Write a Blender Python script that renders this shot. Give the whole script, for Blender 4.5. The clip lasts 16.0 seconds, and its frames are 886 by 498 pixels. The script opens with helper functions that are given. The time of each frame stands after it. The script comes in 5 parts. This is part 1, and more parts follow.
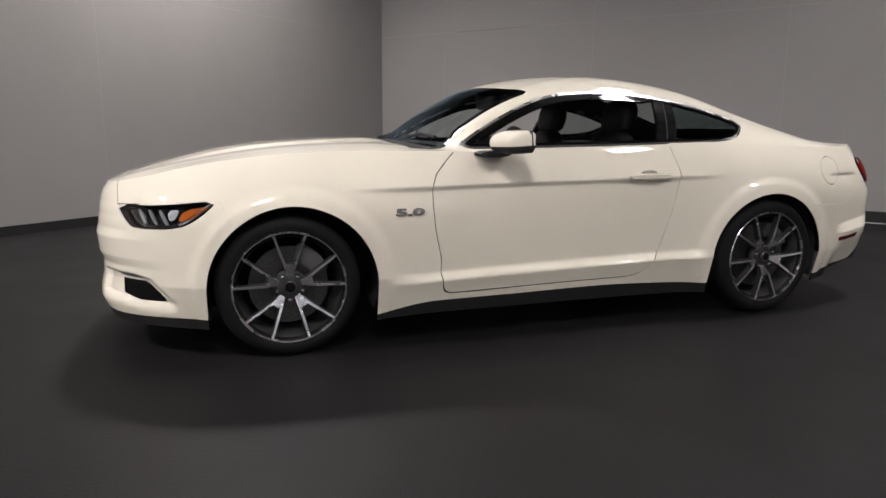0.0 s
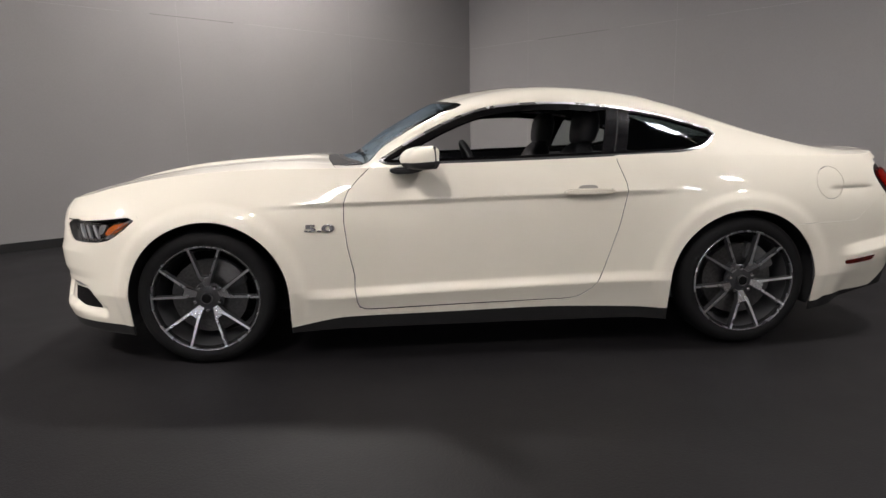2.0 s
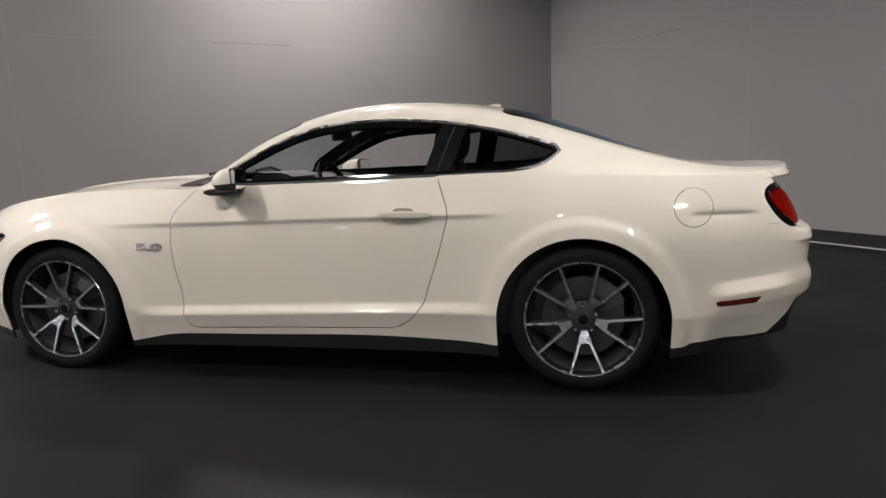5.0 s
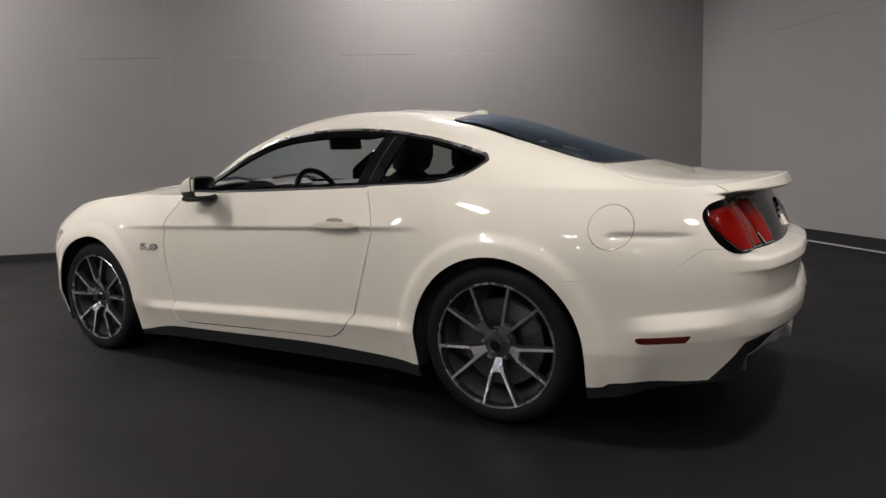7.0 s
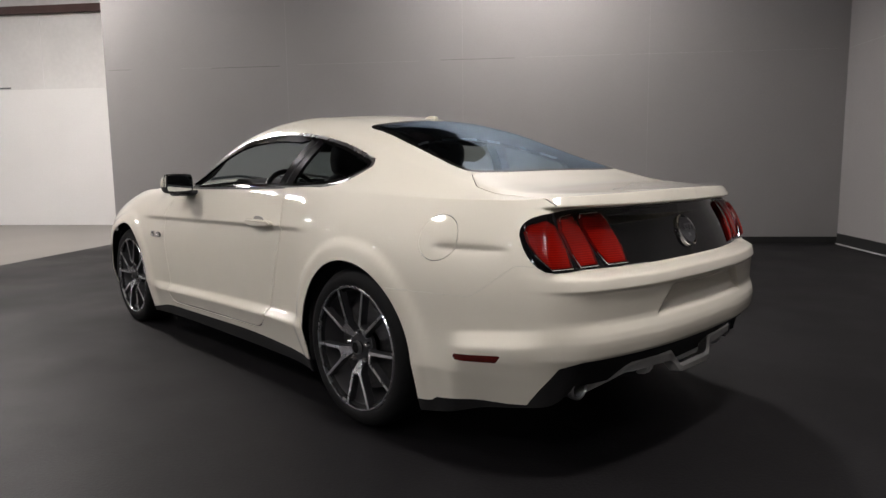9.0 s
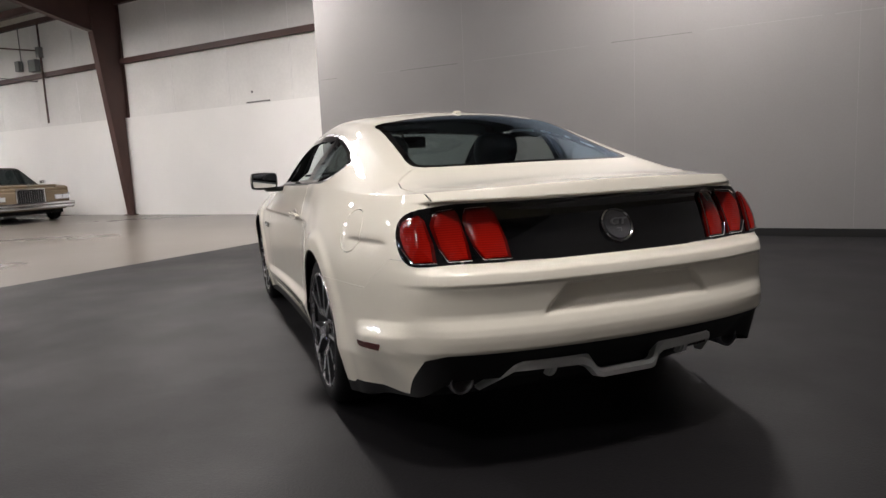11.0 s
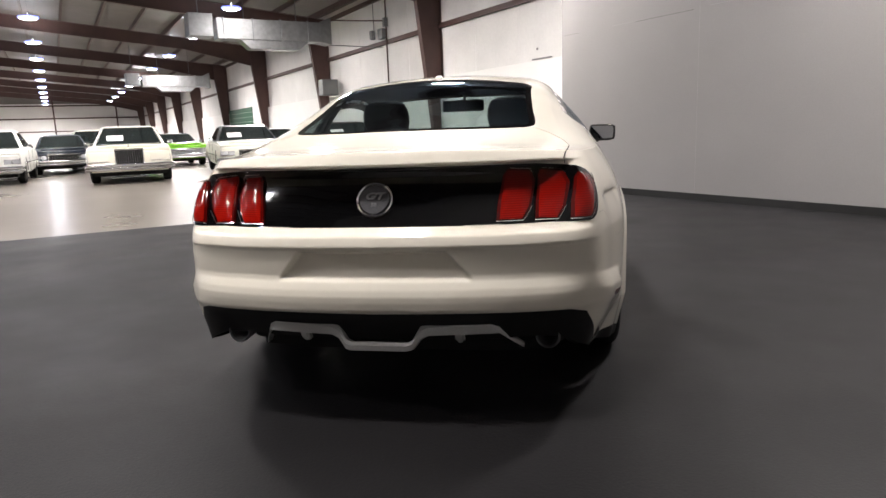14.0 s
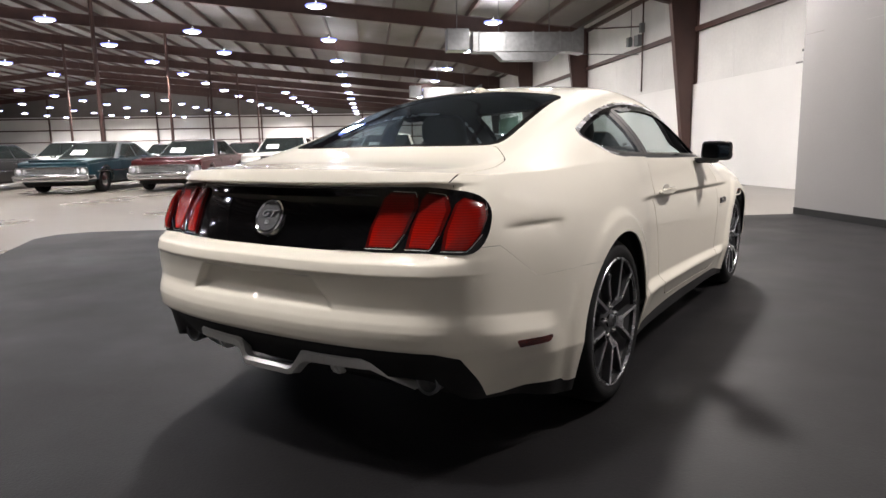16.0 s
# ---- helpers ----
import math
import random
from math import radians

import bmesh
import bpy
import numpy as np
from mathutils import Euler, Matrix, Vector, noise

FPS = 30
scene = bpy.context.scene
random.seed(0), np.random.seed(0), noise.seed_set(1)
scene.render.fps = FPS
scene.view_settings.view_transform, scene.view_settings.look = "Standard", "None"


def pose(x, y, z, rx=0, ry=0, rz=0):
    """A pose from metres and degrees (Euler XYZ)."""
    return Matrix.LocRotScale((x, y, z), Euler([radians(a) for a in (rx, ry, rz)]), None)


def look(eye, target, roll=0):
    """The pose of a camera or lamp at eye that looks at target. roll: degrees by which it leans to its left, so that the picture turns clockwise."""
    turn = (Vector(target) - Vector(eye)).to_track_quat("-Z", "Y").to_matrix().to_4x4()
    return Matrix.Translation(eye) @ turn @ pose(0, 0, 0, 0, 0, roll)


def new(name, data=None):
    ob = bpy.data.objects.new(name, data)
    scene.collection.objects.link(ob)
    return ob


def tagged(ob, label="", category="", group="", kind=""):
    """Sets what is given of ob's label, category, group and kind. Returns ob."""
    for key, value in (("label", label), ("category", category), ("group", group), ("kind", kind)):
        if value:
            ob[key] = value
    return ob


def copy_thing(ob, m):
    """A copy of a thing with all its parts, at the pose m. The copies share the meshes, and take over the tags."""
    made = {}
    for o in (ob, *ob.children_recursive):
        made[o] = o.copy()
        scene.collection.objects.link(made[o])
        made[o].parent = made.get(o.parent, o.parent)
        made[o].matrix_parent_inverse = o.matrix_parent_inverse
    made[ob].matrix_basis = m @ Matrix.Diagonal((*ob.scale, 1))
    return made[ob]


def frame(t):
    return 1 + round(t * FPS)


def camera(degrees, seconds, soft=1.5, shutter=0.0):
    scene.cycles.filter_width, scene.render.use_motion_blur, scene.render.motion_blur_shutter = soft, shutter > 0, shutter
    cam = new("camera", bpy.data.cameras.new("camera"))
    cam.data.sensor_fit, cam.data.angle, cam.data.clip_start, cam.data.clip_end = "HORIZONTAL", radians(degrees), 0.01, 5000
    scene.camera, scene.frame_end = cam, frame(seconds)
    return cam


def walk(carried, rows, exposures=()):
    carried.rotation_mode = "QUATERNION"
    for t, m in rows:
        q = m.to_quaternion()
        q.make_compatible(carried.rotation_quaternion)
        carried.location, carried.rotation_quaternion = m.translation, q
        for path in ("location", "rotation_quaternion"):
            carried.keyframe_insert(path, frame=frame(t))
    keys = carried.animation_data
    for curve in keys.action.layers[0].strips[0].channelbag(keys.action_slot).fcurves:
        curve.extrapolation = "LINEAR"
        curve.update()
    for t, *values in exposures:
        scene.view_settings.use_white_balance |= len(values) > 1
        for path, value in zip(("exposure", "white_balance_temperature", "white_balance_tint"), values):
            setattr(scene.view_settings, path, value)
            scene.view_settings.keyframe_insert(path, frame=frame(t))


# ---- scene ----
cam = camera(67.8, 16.0)
PATH = [
    (0, (-1.619, -3.922, 1.077), (-1.008, -2.054, 0.71), 0.4),
    (0.5, (-1.32, -4.004, 1.073), (-0.823, -2.101, 0.708), -0.2),
    (1, (-1.024, -4.065, 1.09), (-0.649, -2.135, 0.723), -0.2),
    (1.5, (-0.74, -4.074, 1.098), (-0.482, -2.125, 0.734), -0.3),
    (2, (-0.44, -4.108, 1.111), (-0.29, -2.143, 0.768), -1.0),
    (2.5, (-0.149, -4.112, 1.113), (-0.117, -2.14, 0.786), -1.0),
    (3, (0.136, -4.029, 1.112), (0.08, -2.056, 0.789), 0.1),
    (3.5, (0.433, -3.992, 1.106), (0.316, -2.02, 0.789), 0.2),
    (4, (0.727, -3.969, 1.121), (0.532, -2.003, 0.806), -1.8),
    (4.5, (1.007, -3.893, 1.12), (0.72, -1.939, 0.804), -1.2),
    (5, (1.334, -3.84, 1.119), (0.934, -1.904, 0.816), -1.9),
    (7.5, (2.801, -3.092, 1.107), (1.679, -1.458, 0.841), -1.2),
    (8, (3.108, -2.911, 1.113), (1.879, -1.354, 0.858), -0.3),
    (8.5, (3.336, -2.709, 1.099), (2.015, -1.228, 0.847), -0.2),
    (11, (4.343, -1.443, 1.086), (2.491, -0.736, 0.82), -2.7),
    (11.5, (4.45, -1.108, 1.058), (2.55, -0.546, 0.783), -2.2),
    (12, (4.533, -0.758, 1.053), (2.6, -0.335, 0.769), -2.4),
    (12.5, (4.628, -0.399, 1.059), (2.666, -0.144, 0.766), -3.0),
    (13, (4.609, -0.045, 1.041), (2.637, 0.033, 0.718), -2.7),
    (13.5, (4.614, 0.301, 1.031), (2.648, 0.191, 0.682), -2.8),
    (14, (4.599, 0.632, 1.062), (2.66, 0.294, 0.706), -2.1),
    (14.5, (4.465, 0.941, 1.057), (2.572, 0.4, 0.705), -1.3),
    (15, (4.325, 1.27, 1.055), (2.498, 0.528, 0.72), -1.4),
    (15.5, (4.159, 1.54, 1.06), (2.419, 0.606, 0.743), -0.8),
    (16, (3.928, 1.784, 1.06), (2.284, 0.688, 0.752), -1.1),
]
walk(cam, [(t, look(eye, target, roll)) for t, eye, target, roll in PATH], [(0, -.33), (2, -.25), (5, -.39), (8.7, -.57), (11, -.37), (12.5, -.06), (14, .28), (16, .18)])
import collections


# ---------------------------------------------------------------- directions of the hall
HALL = radians(219.8)  # the hall runs away in this direction
AX, AY = math.cos(HALL), math.sin(HALL)
NX, NY = -AY, AX  # across the hall, away from the booth's long wall


def hall(a, w, z=0.0):
    """A point a metres along the hall and w across it."""
    return Vector((AX * a + NX * w, AY * a + NY * w, z))


HALL_TURN = Matrix.Rotation(HALL, 4, "Z")  # local x runs along the hall, local y across it

world = bpy.data.worlds.new("world")
scene.world = world
world.use_nodes = True
world.node_tree.nodes["Background"].inputs[0].default_value = (.5, .52, .56, 1)
world.node_tree.nodes["Background"].inputs[1].default_value = .05


def area_lamp(name, place, size_x, size_y, watts, colour=(1, .925, .888), target=None, wide=128):
    data = bpy.data.lights.new(name, "AREA")
    data.shape, data.size, data.size_y, data.energy, data.color = "RECTANGLE", size_x, size_y, watts, colour
    data.spread = radians(wide)  # the shade cuts off the flat rays
    ob = new(name, data)
    if target is None:
        ob.matrix_world = Matrix.Translation(place) @ HALL_TURN
    else:
        ob.matrix_world = look(place, target)
    return ob

LAMP_POWER = .72

# ---------------------------------------------------------------- materials
def material(name, colour, rough=.5, metal=0.0, coat=0.0, grain=0.0, scale=40.0, stain=0.0, stain_scale=2.0, bump=0.0, spec=.5, coords="Object", rough_var=0.0):
    """Principled material with variation at two scales and fine relief."""
    m = bpy.data.materials.new(name)
    m.use_nodes = True
    nt = m.node_tree
    b = nt.nodes["Principled BSDF"]
    b.inputs["Roughness"].default_value, b.inputs["Metallic"].default_value = rough, metal
    b.inputs["Specular IOR Level"].default_value = spec
    b.inputs["Coat Weight"].default_value, b.inputs["Coat Roughness"].default_value = coat, .015
    b.inputs["Base Color"].default_value = (*colour, 1)
    if not (grain or stain or bump or rough_var):
        return m
    tc = nt.nodes.new("ShaderNodeTexCoord")

    def noise_node(sc, detail):
        n = nt.nodes.new("ShaderNodeTexNoise")
        n.inputs["Scale"].default_value, n.inputs["Detail"].default_value = sc, detail
        nt.links.new(tc.outputs[coords], n.inputs["Vector"])
        return n

    fine, broad = noise_node(scale, 6), noise_node(stain_scale, 5)
    last = None
    for node, amount in ((fine, grain), (broad, stain)):
        if not amount:
            continue
        mix = nt.nodes.new("ShaderNodeMix")
        mix.data_type, mix.blend_type = "RGBA", "MULTIPLY"
        mix.inputs[0].default_value = 1
        ramp_node = nt.nodes.new("ShaderNodeMapRange")
        ramp_node.inputs[1].default_value, ramp_node.inputs[2].default_value = .3, .7
        ramp_node.inputs[3].default_value, ramp_node.inputs[4].default_value = 1 - amount, 1 + amount * .5
        nt.links.new(node.outputs[0], ramp_node.inputs[0])
        if last is None:
            mix.inputs[6].default_value = (*colour, 1)
        else:
            nt.links.new(last, mix.inputs[6])
        nt.links.new(ramp_node.outputs[0], mix.inputs[7])
        last = mix.outputs[2]
    if last is not None:
        nt.links.new(last, b.inputs["Base Color"])
    if rough_var:
        r = nt.nodes.new("ShaderNodeMapRange")
        r.inputs[1].default_value, r.inputs[2].default_value = .3, .7
        r.inputs[3].default_value, r.inputs[4].default_value = max(.02, rough - rough_var), min(1, rough + rough_var)
        nt.links.new(broad.outputs[0], r.inputs[0])
        nt.links.new(r.outputs[0], b.inputs["Roughness"])
    if bump:
        bn = nt.nodes.new("ShaderNodeBump")
        bn.inputs["Strength"].default_value, bn.inputs["Distance"].default_value = bump, .01
        nt.links.new(fine.outputs[0], bn.inputs["Height"])
        nt.links.new(bn.outputs[0], b.inputs["Normal"])
    return m


def glass(name, tint, gloss=(1, 1, 1), head_on=.045):
    """Thin pane: clear through, mirror-like by the angle, alike from both sides."""
    m = bpy.data.materials.new(name)
    m.use_nodes = True
    nt = m.node_tree
    nt.nodes.remove(nt.nodes["Principled BSDF"])
    out = nt.nodes["Material Output"]
    clear, shine, mix, facing, power, scale = (nt.nodes.new("ShaderNode" + k) for k in ("BsdfTransparent", "BsdfGlossy", "MixShader", "LayerWeight", "Math", "Math"))
    clear.inputs[0].default_value = (*tint, 1)
    shine.inputs[0].default_value, shine.inputs["Roughness"].default_value = (*gloss, 1), .02
    facing.inputs[0].default_value = .5
    power.operation, power.inputs[1].default_value = "POWER", 5
    scale.operation, scale.inputs[1].default_value, scale.inputs[2].default_value = "MULTIPLY_ADD", 1 - head_on, head_on
    nt.links.new(facing.outputs["Facing"], power.inputs[0])
    nt.links.new(power.outputs[0], scale.inputs[0])
    nt.links.new(scale.outputs[0], mix.inputs[0])
    nt.links.new(clear.outputs[0], mix.inputs[1])
    nt.links.new(shine.outputs[0], mix.inputs[2])
    nt.links.new(mix.outputs[0], out.inputs[0])
    return m


def glow(name, colour, strength):
    m = bpy.data.materials.new(name)
    m.use_nodes = True
    b = m.node_tree.nodes["Principled BSDF"]
    b.inputs["Base Color"].default_value = (.8, .8, .8, 1)
    b.inputs["Emission Color"].default_value, b.inputs["Emission Strength"].default_value = (*colour, 1), strength
    return m


PAINT = material("cream_paint", (.80, .755, .645), .5, 0, 1.0, stain=.02, stain_scale=3, spec=.15)
GLOSS_BLACK = material("gloss_black", (.003, .003, .0033), .06, 0, 0, stain=.1, rough_var=.03, spec=.4)
# cream paint darkened to stand in for the shade behind the handle
POCKET = material("shaded_cream_pocket", (.36, .345, .31), .5, grain=.1, scale=200)
PILLAR_BLACK = material("satin_black_pillar", (.007, .007, .008), .10, 0, 0, rough_var=.03, spec=.45)
TRIM_BLACK = material("black_trim", (.018, .018, .019), .55, grain=.2, scale=300, bump=.1)
GAP_BLACK = material("dark_underbody", (.0065, .0062, .0062), .8, grain=.2, scale=60)
RUBBER = material("tyre_rubber", (.005, .005, .0054), .75, grain=.25, scale=120, stain=.2, stain_scale=8, bump=.1, spec=.25)
CHROME = material("chrome", (.82, .82, .83), .08, 1, stain=.05, rough_var=.04)
ALLOY = material("machined_alloy", (.86, .86, .88), .27, 1, stain=.06, stain_scale=9, rough_var=.05)
LIP_ALLOY = material("machined_rim_lip", (.68, .68, .70), .26, 1, stain=.08, stain_scale=9, rough_var=.05)
ALLOY_DARK = material("dark_painted_alloy", (.060, .060, .064), .30, .5, .4, stain=.15, stain_scale=9)
RIM_GREY = material("grey_rim_barrel", (.14, .14, .145), .32, .7, .2, stain=.12, stain_scale=9)
STEEL = material("brake_steel", (.12, .118, .116), .5, 1, grain=.3, scale=90)
IRON = material("caliper_iron", (.12, .12, .122), .55, .4, grain=.2, scale=80)
LEATHER = material("black_leather", (.018, .018, .02), .48, grain=.2, scale=180, bump=.25)
CLOTH = material("dark_headliner", (.03, .03, .032), .9, grain=.2, scale=300)
PLASTIC = material("dark_plastic", (.03, .03, .032), .5, grain=.15, scale=250, bump=.1)
SILVER = material("silver_paint", (.66, .66, .64), .38, .35, .2, grain=.08, scale=200, stain=.08)
RED_LENS = material("red_lens", (.22, .0045, .002), .12, 0, 0, stain=.25, stain_scale=14, spec=.3)
def ribbed(m, low, high):
    """Fine level ribs, as in a moulded lamp lens."""
    nt = m.node_tree
    b = nt.nodes["Principled BSDF"]
    tc, wave, mix, bump = (nt.nodes.new("ShaderNode" + k) for k in ("TexCoord", "TexWave", "Mix", "Bump"))
    wave.bands_direction = "Z"
    wave.inputs["Scale"].default_value, wave.inputs["Distortion"].default_value = 40, .3
    mix.data_type = "RGBA"
    mix.inputs[6].default_value, mix.inputs[7].default_value = (*low, 1), (*high, 1)
    bump.inputs["Strength"].default_value, bump.inputs["Distance"].default_value = .07, .002
    nt.links.new(tc.outputs["Object"], wave.inputs["Vector"])
    nt.links.new(wave.outputs["Fac"], mix.inputs[0])
    nt.links.new(wave.outputs["Fac"], bump.inputs["Height"])
    # light gathering at the foot of the translucent lens, painted as a darker top
    axis, fade, lens_fade = (nt.nodes.new("ShaderNode" + k) for k in ("SeparateXYZ", "MapRange", "Mix"))
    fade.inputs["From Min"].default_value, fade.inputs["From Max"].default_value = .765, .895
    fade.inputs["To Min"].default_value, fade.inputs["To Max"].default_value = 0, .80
    lens_fade.data_type = "RGBA"
    lens_fade.inputs[7].default_value = (.055, .002, .0015, 1)
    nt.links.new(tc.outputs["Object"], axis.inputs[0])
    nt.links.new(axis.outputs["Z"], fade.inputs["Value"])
    nt.links.new(fade.outputs[0], lens_fade.inputs[0])
    nt.links.new(mix.outputs[2], lens_fade.inputs[6])
    nt.links.new(lens_fade.outputs[2], b.inputs["Base Color"])
    nt.links.new(bump.outputs[0], b.inputs["Normal"])
    return m


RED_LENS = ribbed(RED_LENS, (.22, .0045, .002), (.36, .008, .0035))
RED_SMOKE = material("smoked_red_lens", (.075, .002, .0014), .08, 0, .4, stain=.2, stain_scale=14, spec=.4)
RED_DARK = material("dark_red_reflector", (.10, .008, .006), .25, 0, .6, grain=.2, scale=160)
AMBER = material("amber_lens", (.42, .10, .010), .15, 0, .8, stain=.15, stain_scale=20)
LAMP_CHROME = material("lamp_reflector", (.26, .27, .29), .34, 1, stain=.15, stain_scale=18)
LIGHT_BAR = material("light_bar_white", (.19, .20, .22), .3, .2, .6)
SCREEN = glass("tinted_glass", (.74, .82, .80), (.62, .82, 1), .10)
REAR_GLASS = glass("rear_glass", (.58, .67, .65), (.60, .79, 1), .075)
DARK_GLASS = glass("dark_glass", (.42, .46, .45), (.5, .56, .62), .025)
LENS = glass("clear_lens", (.9, .9, .9))
MIRROR = material("mirror_glass", (.85, .87, .9), .03, 1)
BOOTH_GREY = material("grey_wall_paint", (.30, .288, .283), .62, grain=.03, scale=60, stain=.07, stain_scale=.7, bump=.06, rough_var=.06)
MAT_BLACK = material("black_floor_paint", (.0085, .0080, .0088), .55, grain=.22, scale=90, stain=.28, stain_scale=.9, bump=.12, rough_var=.10, spec=.18)
BASE_BLACK = material("black_baseboard", (.012, .012, .012), .6, grain=.1, scale=60)
CONCRETE = material("polished_concrete", (.140, .126, .108), .29, grain=.04, scale=14, stain=.07, stain_scale=.35, rough_var=.03)
WHITE_WALL = material("white_wall_paint", (.79, .78, .76), .6, grain=.03, scale=40, stain=.05, stain_scale=.6)
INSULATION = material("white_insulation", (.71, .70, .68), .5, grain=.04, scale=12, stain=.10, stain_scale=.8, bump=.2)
# ceiling and upper far wall: much darker than the side walls' insulation
CEILING_GREY = material("dark_roof_insulation", (.17, .155, .145), .6, grain=.08, scale=12, stain=.12, stain_scale=.8, bump=.2)
BROWN_STEEL = material("brown_painted_steel", (.070, .034, .028), .5, grain=.12, scale=50, stain=.2, stain_scale=1.5)
GALVANISED = material("galvanised_sheet", (.25, .255, .26), .34, .8, grain=.12, scale=8, stain=.12, stain_scale=2)
GREY_PAINT = material("grey_box_paint", (.15, .155, .155), .5, stain=.1)
LAMP_GLOW = glow("high_bay_glow", (.90, .93, 1), 70)
# blue flare round the bright lenses, added as a glowing ring
HALO_GLOW = glow("high_bay_halo", (.20, .24, 1), 2.2)


# ---------------------------------------------------------------- mesh helpers
def put(ob, parent=None, label=""):
    if parent is not None:
        ob.parent = parent
    if label:
        ob["label"] = label
    return ob


def from_arrays(name, co, faces, mat, parent=None, label="", smooth=True):
    used = sorted({i for f in faces for i in f})
    index = {k: n for n, k in enumerate(used)}
    me = bpy.data.meshes.new(name)
    me.from_pydata([tuple(co[k]) for k in used], [], [[index[i] for i in f] for f in faces])
    me.materials.append(mat)
    if smooth:
        me.shade_smooth()
    me.update()
    rim = collections.Counter(k for p in me.polygons for k in p.edge_keys)
    for e in me.edges:
        if rim[e.key] == 1:
            e.use_edge_sharp = True  # open borders keep their own normals
    return put(new(name, me), parent, label)


def part(name, bm, mat, parent=None, label="", smooth=False, m=None):
    me = bpy.data.meshes.new(name)
    bmesh.ops.recalc_face_normals(bm, faces=bm.faces)
    bm.to_mesh(me)
    bm.free()
    me.materials.append(mat)
    if smooth:
        me.shade_smooth()
        me.set_sharp_from_angle(angle=radians(38))
    ob = put(new(name, me), parent, label)
    if m is not None:
        ob.matrix_basis = m
    return ob


def box(sx, sy, sz, bevel=0.0, segments=2, at=(0, 0, 0)):
    bm = bmesh.new()
    bmesh.ops.create_cube(bm, size=1, matrix=Matrix.Translation(at) @ Matrix.Diagonal((sx, sy, sz, 1)))
    if bevel:
        bmesh.ops.bevel(bm, geom=bm.edges[:], offset=bevel, segments=segments, affect="EDGES", profile=.6)
    return bm


def join(*meshes):
    """Several bmeshes as one."""
    out = bmesh.new()
    for bm in meshes:
        tmp = bpy.data.meshes.new("tmp")
        bm.to_mesh(tmp)
        bm.free()
        out.from_mesh(tmp)
        bpy.data.meshes.remove(tmp)
    return out


def turned(profile, steps=48, axis="Y"):
    """A lathe: profile of (radius, along) about the axis."""
    bm = bmesh.new()
    rings = []
    for k in range(steps):
        a = 2 * math.pi * k / steps
        ring = []
        for r, h in profile:
            p = (r * math.cos(a), h, r * math.sin(a)) if axis == "Y" else (r * math.cos(a), r * math.sin(a), h)
            ring.append(bm.verts.new(p))
        rings.append(ring)
    for k in range(steps):
        a, b = rings[k], rings[(k + 1) % steps]
        for i in range(len(profile) - 1):
            bm.faces.new((a[i], a[i + 1], b[i + 1], b[i]))
    bmesh.ops.remove_doubles(bm, verts=bm.verts[:], dist=1e-5)
    return bm


def prism(outline, depth, bevel=0.0, axis="Y"):
    """A closed outline (a, b) pushed through by depth, centred on zero."""
    bm = bmesh.new()
    sides = []
    for h in (-depth / 2, depth / 2):
        sides.append([bm.verts.new((a, h, b) if axis == "Y" else (h, a, b) if axis == "X" else (a, b, h)) for a, b in outline])
    n = len(outline)
    bm.faces.new(sides[0])
    bm.faces.new(sides[1][::-1])
    for i in range(n):
        bm.faces.new((sides[0][i], sides[1][i], sides[1][(i + 1) % n], sides[0][(i + 1) % n]))
    bmesh.ops.recalc_face_normals(bm, faces=bm.faces)
    if bevel:
        bmesh.ops.bevel(bm, geom=bm.edges[:], offset=bevel, segments=2, affect="EDGES")
    return bm


def tube(points, radius, sides=8, closed=False):
    """A round bar along points."""
    pts = [Vector(p) for p in points]
    bm = bmesh.new()
    rings = []
    n = len(pts)
    for i, p in enumerate(pts):
        a, b = (pts[i - 1], pts[(i + 1) % n]) if closed else (pts[max(i - 1, 0)], pts[min(i + 1, n - 1)])
        d = (b - a).normalized()
        u = d.cross(Vector((0, 0, 1)) if abs(d.z) < .9 else Vector((1, 0, 0))).normalized()
        w = d.cross(u)
        rings.append([bm.verts.new(p + radius * (math.cos(2 * math.pi * k / sides) * u + math.sin(2 * math.pi * k / sides) * w)) for k in range(sides)])
    for i in range(n if closed else n - 1):
        a, b = rings[i], rings[(i + 1) % n]
        for k in range(sides):
            bm.faces.new((a[k], a[(k + 1) % sides], b[(k + 1) % sides], b[k]))
    if not closed:
        bm.faces.new(rings[0])
        bm.faces.new(rings[-1][::-1])
    return bm


def empty(name, label, category, m=None, group="", kind=""):
    ob = new(name)
    ob.empty_display_size = .2
    if m is not None:
        ob.matrix_basis = m
    return tagged(ob, label, category, group, kind)

# ---------------------------------------------------------------- coupe: surface
# Stations run round the half plan from the middle of the nose to the middle of the tail.
PLAN_X = [-2.268, -2.256, -2.203, -2.092, -1.90, -1.66, -1.36, -1.0, -.66, -.2, .3, .74, 1.0, 1.36, 1.75, 2.05, 2.235, 2.345, 2.405, 2.445, 2.455]
PLAN_Y = [0, .28, .485, .650, .80, .892, .91, .912, .897, .888, .886, .893, .915, .942, .916, .845, .785, .69, .52, .28, 0]
EDGE_X = [-2.20, -2.185, -2.12, -1.99, -1.83, -1.64, -1.36, -1.0, -.66, -.2, .3, .74, 1.0, 1.36, 1.75, 2.03, 2.13, 2.205, 2.285, 2.345, 2.365]
EDGE_Y = [0, .27, .46, .58, .645, .68, .705, .73, .80, .822, .824, .826, .832, .822, .797, .74, .69, .62, .47, .25, 0]
EDGE_Z = [.80, .80, .81, .835, .875, .91, .94, .955, .955, .957, .966, .977, .985, .982, .970, .968, .972, .978, .985, .992, .995]
